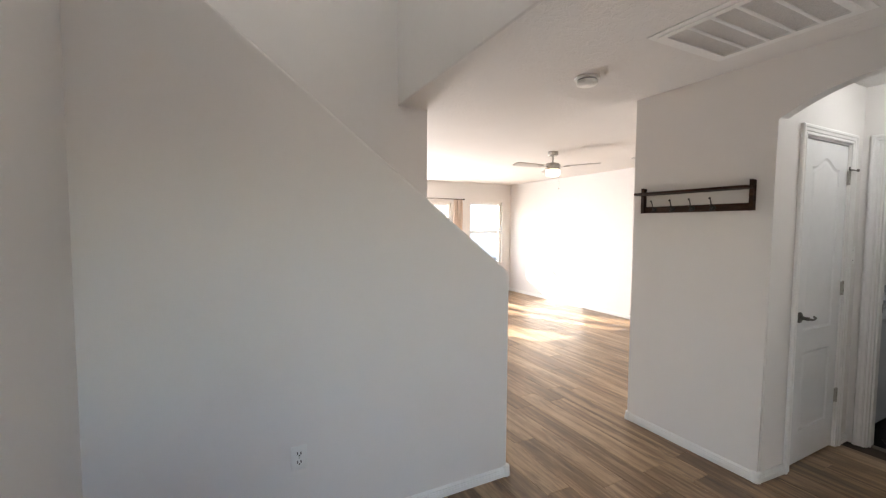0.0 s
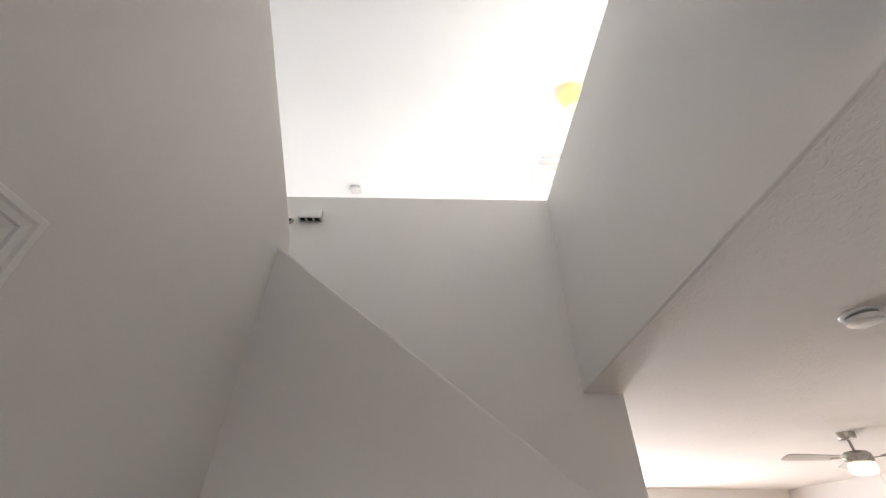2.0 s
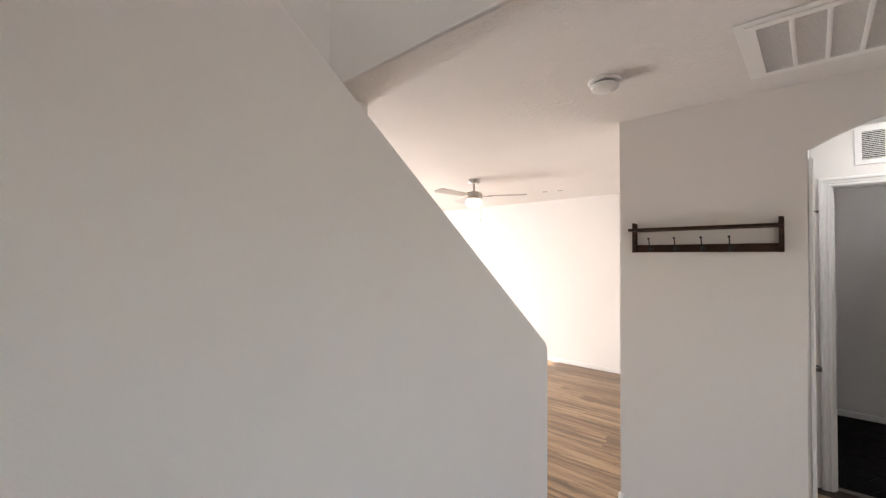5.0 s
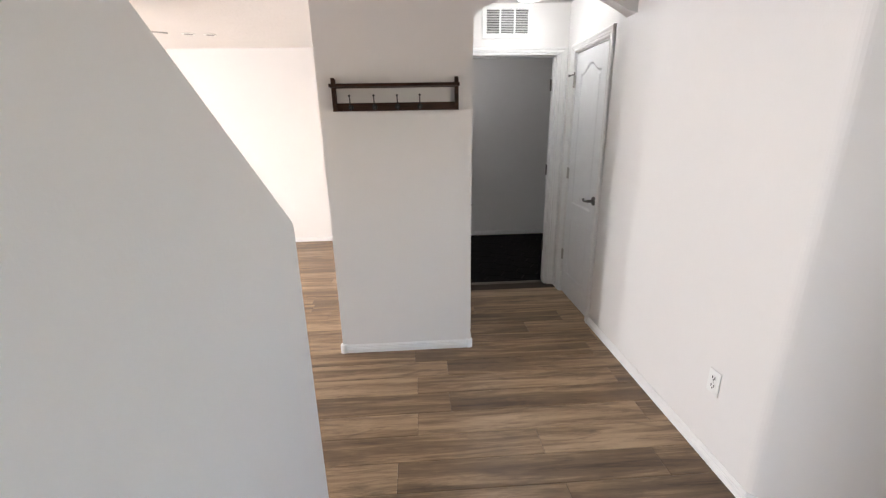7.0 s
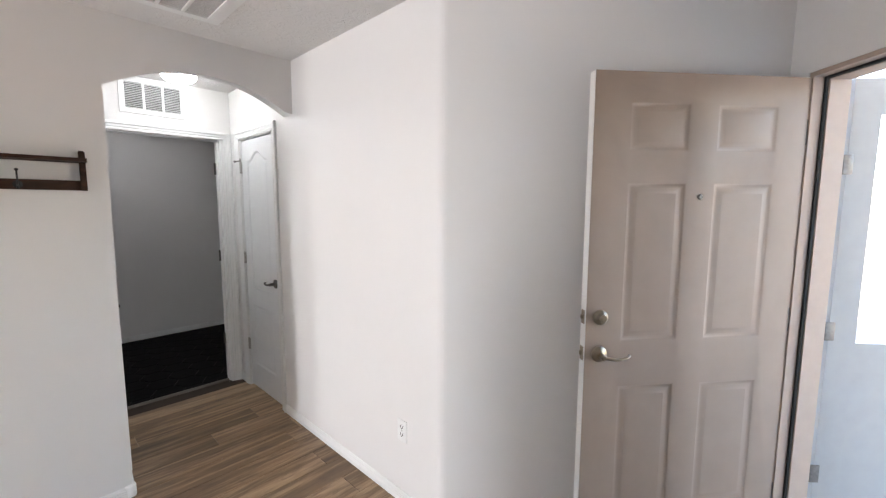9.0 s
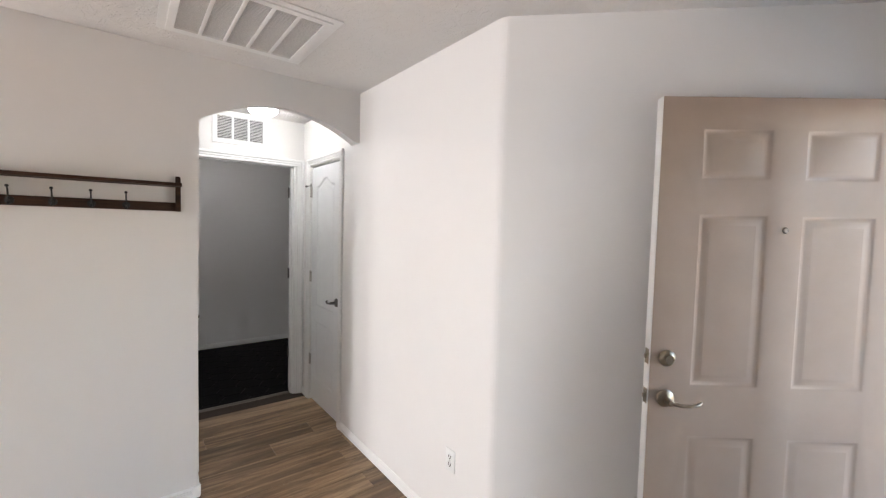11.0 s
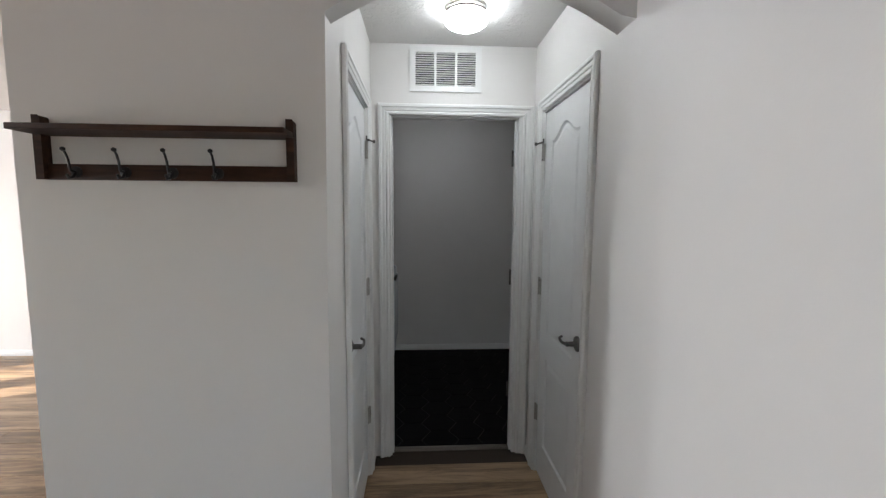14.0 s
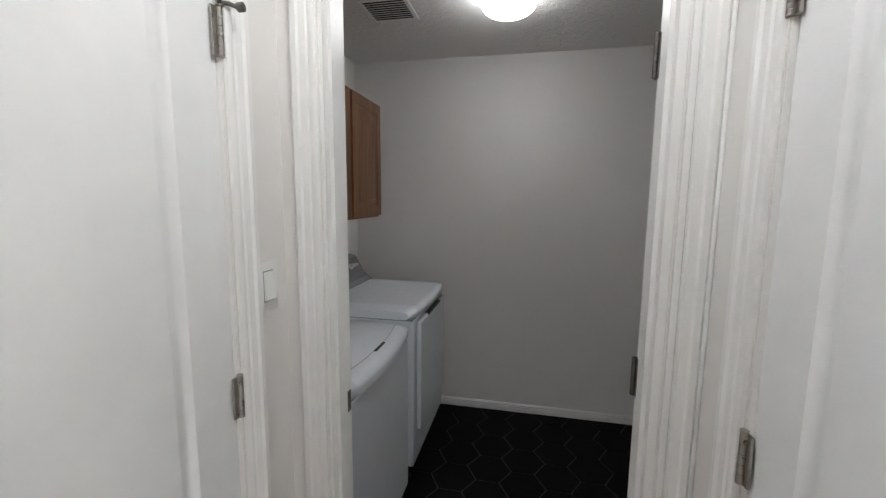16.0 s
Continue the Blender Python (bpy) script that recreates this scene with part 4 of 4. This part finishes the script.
# ---------------------------------------------------------------- outlets and switch
def outlet(m, label):
    o = thing("wall_outlet", label, "outlet", m, "wall outlets")
    bm = bmesh.new()
    box(bm, -0.035, 0.035, -0.005, 0.0, -0.057, 0.057, 0.002)
    plate = part("cover_plate", bm, WHITE_PLASTIC, o)
    for z in (-0.02, 0.02):
        bm = bmesh.new()
        prism(bm, [(-0.012, z - 0.014), (0.012, z - 0.014), (0.017, z - 0.007), (0.017, z + 0.007), (0.012, z + 0.014), (-0.012, z + 0.014), (-0.017, z + 0.007), (-0.017, z - 0.007)], "y", -0.007, -0.004)
        sock = part("socket", bm, WHITE_PLASTIC, plate)
        # dark blocks paint the shade inside the socket's slots
        bm = bmesh.new()
        box(bm, -0.0098, -0.0052, -0.0076, -0.0068, z - 0.004, z + 0.009)
        box(bm, 0.0052, 0.0098, -0.0076, -0.0068, z - 0.004, z + 0.009)
        lathe(bm, [(0.0036, 0.0068), (0.0036, 0.0076)], 10, Matrix.Translation((0, 0, z - 0.008)) @ Matrix.Rotation(radians(90), 4, "X"))
        part("slots", bm, DARK, plate)
    bm = bmesh.new()
    lathe(bm, [(0.0028, 0.005), (0.0028, 0.0062)], 10, Matrix.Rotation(radians(90), 4, "X"))
    part("screw", bm, NICKEL, plate)
    return o


outlet(pose(-1.682, -2.45, 0.418, 0, 0, 90), "white duplex outlet low on the stair guard wall")
outlet(pose(0.0, -1.062, 0.39, 0, 0, -90), "white duplex outlet low on the hall wall")
switch = thing("light_switch", "white rocker light switch beside the laundry doorway", "light switch", pose(-0.945, 1.025, 1.311, 0, 0, 90))
bm = bmesh.new()
box(bm, -0.036, 0.036, -0.007, 0.0, -0.058, 0.058, 0.002)
part("cover_plate", bm, WHITE_PLASTIC, switch)
bm = bmesh.new()
prism(bm, [(-0.006, -0.033), (-0.014, -0.031), (-0.0095, 0.0), (-0.0085, 0.033), (-0.006, 0.034)], "x", -0.0165, 0.0165)
part("rocker", bm, WHITE_PLASTIC, switch)
# flat grey border: the shade round the rocker put into its colour
bm = bmesh.new()
box(bm, -0.0185, 0.0185, -0.0076, -0.006, -0.036, 0.036)
part("rocker_shade", bm, GREY_PLASTIC, switch, "grey border painted as shade round the rocker")


# ---------------------------------------------------------------- upper hall
chime = thing("door_chime", "white box with three dark slots high on the stair wall", "door chime", pose(-2.815, -3.595, 3.855))
bm = bmesh.new()
box(bm, 0.0, 0.06, -0.1, 0.1, 0.0, 0.085, 0.006)
part("case", bm, WHITE_PLASTIC, chime)
# slots drawn as dark blocks, shade put into their colour
for k in range(3):
    y = -0.06 + 0.06 * k
    bm = bmesh.new()
    box(bm, 0.012, 0.05, y - 0.02, y + 0.02, -0.0012, 0.002)
    part("slot", bm, DARK, chime)
sensor = thing("stair_wall_sensor", "small dark round sensor high on the stair wall", "sensor", pose(-2.815, -3.77, 3.858, 0, 90, 0))
bm = bmesh.new()
lathe(bm, [(0.03, 0.0), (0.03, 0.008), (0.026, 0.014), (0.012, 0.017)], 24)
part("housing", bm, GREY_PLASTIC, sensor)
bm = bmesh.new()
lathe(bm, [(0.012, 0.0165), (0.012, 0.021), (0.006, 0.024)], 18)
part("lens", bm, DARK, sensor, "dark lens")
upvent = thing("upper_ceiling_vent", "white louvred vent on the upper ceiling", "vent", pose(-4.12, -1.27, ATTIC))
bm = bmesh.new()
holed(bm, 0, 0.60, 0, 0.62, [(0.04, 0.56, 0.04, 0.58)], -0.012, 0, "z")
part("frame", bm, TRIM, upvent)
bm = bmesh.new()
box(bm, 0.03, 0.57, 0.03, 0.59, -0.003, -0.001)
part("filter", bm, plain("grey_vent_mesh", (0.42, 0.42, 0.41), 0.9, 0, 0.1, 200), upvent)
for k in range(1, 5):
    bm = bmesh.new()
    box(bm, 0.04 + 0.104 * k - 0.008, 0.04 + 0.104 * k + 0.008, 0.04, 0.58, -0.011, -0.003, 0.002)
    part("divider", bm, TRIM, upvent)
updet = thing("upper_smoke_detector", "small grey-white detector on the upper ceiling", "smoke detector", pose(-4.26, -3.70, ATTIC))
bm = bmesh.new()
box(bm, -0.07, 0.07, -0.07, 0.07, -0.04, 0.0, 0.012)
part("case", bm, plain("light_grey_plastic", (0.55, 0.55, 0.54), 0.45), updet)
uplamp = thing("upper_dome_light", "lit amber glass dome light on the upper ceiling", "ceiling light", pose(-2.76, -1.04, ATTIC))
bm = bmesh.new()
lathe(bm, [(0.12, 0), (0.12, -0.02), (0.09, -0.03)], 32)
part("base", bm, plain("antique_brass", (0.35, 0.22, 0.08), 0.35, 1.0), uplamp)
bm = bmesh.new()
lathe(bm, [(0.14, -0.02), (0.15, -0.03), (0.135, -0.07), (0.09, -0.105), (0.02, -0.12)], 36)
part("glass_dome", bm, DOME_WARM, uplamp, "lit amber glass dome")

# ---------------------------------------------------------------- laundry room
def rounded_top(bm, x0, x1, y0, y1, z1, drop, bow, nose):
    """Moulded appliance top: flat above, a thick rolled front edge that bows outwards, rounded sides."""
    ny, nn = 18, 8
    rows = []
    for j in range(ny + 1):
        v = j / ny
        y = y0 + (y1 - y0) * v
        side = min(v, 1 - v) * (y1 - y0)
        lift = 0.0 if side > 0.022 else 0.022 - math.sqrt(max(0.0, 0.022 ** 2 - (0.022 - side) ** 2))
        front = x1 + bow * (1 - (2 * v - 1) ** 2) - (0.0 if side > 0.05 else 0.03 * (1 - side / 0.05) ** 2)
        top = z1 - lift * 0.8
        pts = [(x0, z1 - drop), (x0, top)]
        for k in range(nn + 1):
            a = math.pi / 2 * k / nn
            pts.append((front - nose + nose * math.sin(a), top - nose * 0.75 + nose * 0.75 * math.cos(a)))
        pts += [(front - 0.006, z1 - drop + 0.01), (front - 0.02, z1 - drop)]
        rows.append([bm.verts.new((x, y, z)) for x, z in pts])
    n = len(rows[0])
    for p, q in zip(rows, rows[1:]):
        for k in range(n):
            bm.faces.new((p[k], p[(k + 1) % n], q[(k + 1) % n], q[k]))
    bm.faces.new(rows[0])
    bm.faces.new(rows[-1])
    return bm


def appliance(name, y0, y1, top, label, front_panel):
    a = thing(name, label, name, pose(-1.583 if not front_panel else -1.565, 0, 0))
    d = 0.655
    drop = 0.06 if front_panel else 0.078
    bm = bmesh.new()
    box(bm, 0.0, d, y0, y1, 0.09 if front_panel else 0.02, top - drop - 0.003, 0.012, 3)
    part("cabinet_body", bm, ENAMEL, a)
    seam = bmesh.new()
    box(seam, 0.01, d - 0.006, y0 + 0.003, y1 - 0.003, top - drop - 0.006, top - drop + 0.004)
    part("seam", seam, GREY_PLASTIC, a, "dark seam below the top")
    bm = bmesh.new()
    rounded_top(bm, -0.005, d + 0.008, y0 - 0.002, y1 + 0.002, top, drop, 0.018 if front_panel else 0.03, 0.04 if front_panel else 0.05)
    part("top", bm, ENAMEL, a)
    for x in (0.05, d - 0.05):
        for y in (y0 + 0.05, y1 - 0.05):
            bm = bmesh.new()
            lathe(bm, [(0.02, 0.001), (0.02, 0.02), (0.012, 0.024), (0.012, 0.095 if front_panel else 0.03)], 14, Matrix.Translation((x, y, 0)))
            part("foot", bm, RUBBER, a)
    # curved console at the back
    bm = bmesh.new()
    curve = [(-0.02, top - 0.02), (0.16, top - 0.02), (0.155, top + 0.004), (0.125, top + 0.022), (0.095, top + 0.055), (0.07, top + 0.1), (0.045, top + 0.15), (0.03, top + 0.162), (-0.02, top + 0.165)]
    prism(bm, curve, "y", y0 + 0.004, y1 - 0.004, 0.006, lambda c, d_: abs(d_.y) < 0.5 and c.z > top, 2)
    console = part("console", bm, PANEL_GREY, a, "grey sloping control console")
    slope = Matrix.Translation((0.07, 0, top + 0.1)) @ Matrix.Rotation(radians(62), 4, "Y")
    for y, size in ((y0 + 0.12, 0.02), (y0 + 0.22, 0.02), (y0 + 0.36, 0.03), (y1 - 0.16, 0.02), (y1 - 0.09, 0.014)):
        bm = bmesh.new()
        lathe(bm, [(size, 0), (size, 0.006), (size * 0.82, 0.008), (size * 0.75, 0.022), (size * 0.5, 0.025)], 22, Matrix.Translation((0, y, 0)) @ slope)
        part("knob", bm, WHITE_PLASTIC, console, "white dial")
    return a, d


washer, d = appliance("washer", 1.41, 2.10, 0.895, "white top-loading washer against the laundry wall", False)
bm = bmesh.new()
prism(bm, [(0.155, 1.455), (d - 0.052, 1.455), (d - 0.03, 1.62), (d - 0.026, 1.755), (d - 0.03, 1.89), (d - 0.052, 2.055), (0.155, 2.055)], "z", 0.8935, 0.8985, 0.0018, lambda c, v: abs(v.z) < 0.5 and c.z > 0.896, 2)
lid = part("lid", bm, ENAMEL, washer)
bm = bmesh.new()
prism(bm, [(0.150, 1.450), (d - 0.049, 1.450), (d - 0.026, 1.62), (d - 0.022, 1.755), (d - 0.026, 1.89), (d - 0.049, 2.060), (0.150, 2.060)], "z", 0.8925, 0.8955)
part("lid_seam", bm, GREY_PLASTIC, lid, "dark seam round the lid")
bm = bmesh.new()
box(bm, d - 0.03, d - 0.012, 1.70, 1.81, 0.889, 0.8965, 0.003, 2)
part("lid_grip", bm, RUBBER, lid, "dark finger slot")
dryer, d = appliance("dryer", 2.128, 2.835, 0.955, "white front-loading dryer beside the washer", True)
bm = bmesh.new()
box(bm, d + 0.001, d + 0.028, 2.175, 2.79, 0.28, 0.878, 0.012, 3)
dd = part("door", bm, ENAMEL, dryer)
bm = bmesh.new()
box(bm, d + 0.006, d + 0.0305, 2.34, 2.64, 0.866, 0.8805, 0.004, 2)
part("door_grip", bm, RUBBER, dd, "dark finger slot")


def oak_door(y0, y1, z0, z1, parent):
    w, h = y1 - y0, z1 - z0
    bm = bmesh.new()
    panel_door(bm, w, h, 0.02, [[(0.055, 0.055), (w - 0.055, 0.055), (w - 0.055, h - 0.055), (0.055, h - 0.055)]], [(0.004, 0.005), (0.008, 0.006), (0.030, 0.006), (0.042, 0.002)])
    bm.transform(pose(0, y0, z0, 0, 0, 90))
    return part("door", bm, OAK, parent)


for k, (y0, y1) in enumerate(((1.37, 1.808), (1.81, 2.248), (2.25, 2.688))):
    cab = thing("wall_cabinet", "golden oak wall cabinet with a framed panel door", "cabinet", pose(-1.585, 0, 0), "laundry wall cabinets")
    bm = bmesh.new()
    box(bm, 0.0, 0.285, y0, y1, 1.39, 2.08, 0.002, 1)
    part("body", bm, OAK, cab)
    d_ = oak_door(y0 + 0.012, y1 - 0.012, 1.402, 2.068, cab)
    d_.location.x = 0.307
exh = thing("laundry_exhaust_grille", "white slotted exhaust grille on the laundry ceiling", "vent", pose(-1.185, 2.125, H - 0.004))
bm = bmesh.new()
box(bm, 0, 0.24, 0, 0.24, -0.01, 0.0, 0.004)
part("frame", bm, WHITE_PLASTIC, exh)
# each slot is a dark strip coloured like its inner shade
for k in range(9):
    bm = bmesh.new()
    box(bm, 0.02, 0.22, 0.022 + 0.0225 * k, 0.032 + 0.0225 * k, -0.012, -0.009)
    part("slot", bm, DARK, exh)

# ---------------------------------------------------------------- outdoors
bm = bmesh.new()
g = [bm.verts.new((x, y, -0.16)) for x, y in ((-900, -900), (900, -900), (900, 900), (-900, 900))]
bm.faces.new(g)
structure("ground", bm, GRAVEL, "tan desert gravel ground", "ground")
bm = bmesh.new()
box(bm, -0.3, 1.5, 0.151, 2.2, -0.155, -0.02, 0.01)
bm.transform(ENTRY)
structure("pavement_porch", bm, CONCRETE, "grey concrete porch slab", "porch")
house = thing("neighbour_house", "pale stucco neighbouring house beyond the windows", "house", pose(-24, 12.0, -0.16))
bm = bmesh.new()
box(bm, -5, 4, -7, 7, 0, 3.3)
part("wall", bm, STUCCO, house)
bm = bmesh.new()
prism(bm, [(-5.6, 3.3), (4.6, 3.3), (-0.5, 5.2)], "y", -7.5, 7.5)
part("roof", bm, ROOF, house)
bm = bmesh.new()
box(bm, -17.6, -17.4, -30, 40, -0.158, 1.75, 0.02)
structure("garden_wall", bm, STUCCO, "pale stucco garden wall", "wall")


# ---------------------------------------------------------------- floor pieces
PW, PL, GAP = 0.168, 1.22, 0.0006
plank_meshes = {}


def plank_mesh(length, width=PW):
    key = (round(length, 3), round(width, 3))
    if key not in plank_meshes:
        hx_, hy_, c, t = length / 2 - GAP, width / 2 - GAP, 0.0022, 0.0055
        v = [(-hx_, -hy_, -t), (hx_, -hy_, -t), (hx_, hy_, -t), (-hx_, hy_, -t),
             (-hx_, -hy_, -0.0012), (hx_, -hy_, -0.0012), (hx_, hy_, -0.0012), (-hx_, hy_, -0.0012),
             (-hx_ + c, -hy_ + c, 0), (hx_ - c, -hy_ + c, 0), (hx_ - c, hy_ - c, 0), (-hx_ + c, hy_ - c, 0)]
        f = [(8, 9, 10, 11)] + [(a, (a + 1) % 4, (a + 1) % 4 + 4, a + 4) for a in range(4)] + [(a + 4, (a + 1) % 4 + 4, (a + 1) % 4 + 8, a + 8) for a in range(4)]
        me = bpy.data.meshes.new("plank")
        me.from_pydata(v, [], f)
        me.materials.append(LVP)
        plank_meshes[key] = me
    return plank_meshes[key]


rng = random.Random(7)
STARTS = {0: -1.335, 1: -1.15, 2: -1.335, 3: -1.14, 4: -1.35, 6: -0.49, -1: -0.728, -5: 0.18}
row0 = -0.671 - PW
for r in range(-16, 24):
    y0 = row0 + r * PW
    y1 = y0 + PW
    yc = (y0 + y1) / 2
    if y0 > 2.99 or yc < -3.3:
        continue
    x_min = -7.39
    if y1 > 1.2:
        x_max = -1.86
    elif yc > -1.35:
        x_max = 0.06
    else:
        x_max = min(1.10, 0.06 - (yc + 1.3), 3.6 + yc)
    if yc < -3.22:
        x_max = 0.06
    x = STARTS.get(r, rng.uniform(-1.2, 0.0))
    while x > x_min:
        x -= PL
    while x < x_max:
        a, b = max(x, x_min), min(x + PL, x_max)
        if b - a > 0.04 and not (y1 > 1.17 and b > -1.8):
            ob = new("plank", plank_mesh(b - a))
            ob.location = ((a + b) / 2, yc, 0.0)
            ob.parent = floor_main
        x += PL

# hexagon tiles of the laundry
RH = 0.124
v, f = [], []
for ring, (rad, z) in enumerate(((RH - 0.0035, -0.004), (RH - 0.0035, -0.001), (RH - 0.0052, 0.0))):
    for k in range(6):
        a = math.pi / 3 * k
        v.append((rad * math.cos(a), rad * math.sin(a), z))
f = [tuple(range(12, 18))] + [(r * 6 + k, r * 6 + (k + 1) % 6, r * 6 + 6 + (k + 1) % 6, r * 6 + 6 + k) for r in range(2) for k in range(6)]
hex_mesh = bpy.data.meshes.new("hexagon_tile")
hex_mesh.from_pydata(v, [], f)
hex_mesh.materials.append(SLATE)
for i in range(-8, 7):
    for j in range(-3, 12):
        x = -0.527 + i * 1.5 * RH
        y = 2.557 - 6 * math.sqrt(3) * RH + (j + 0.5 * (i % 2)) * math.sqrt(3) * RH
        if -1.6 < x < 0.68 and 1.04 < y < 3.06:
            if y + 0.107 < 1.175:
                continue
            tile = hex_mesh
            if y - 0.108 < 1.166:
                cut = bmesh.new()
                cut.from_mesh(hex_mesh)
                bmesh.ops.bisect_plane(cut, geom=cut.verts[:] + cut.edges[:] + cut.faces[:], plane_co=(0, 1.167 - y, 0), plane_no=(0, 1, 0), clear_inner=True)
                tile = bpy.data.meshes.new("hexagon_tile")
                cut.to_mesh(tile)
                tile.materials.append(SLATE)
                cut.free()
            ob = new("hexagon_tile", tile)
            ob.location = (x, y, 0.0)
            ob.parent = floor_laundry
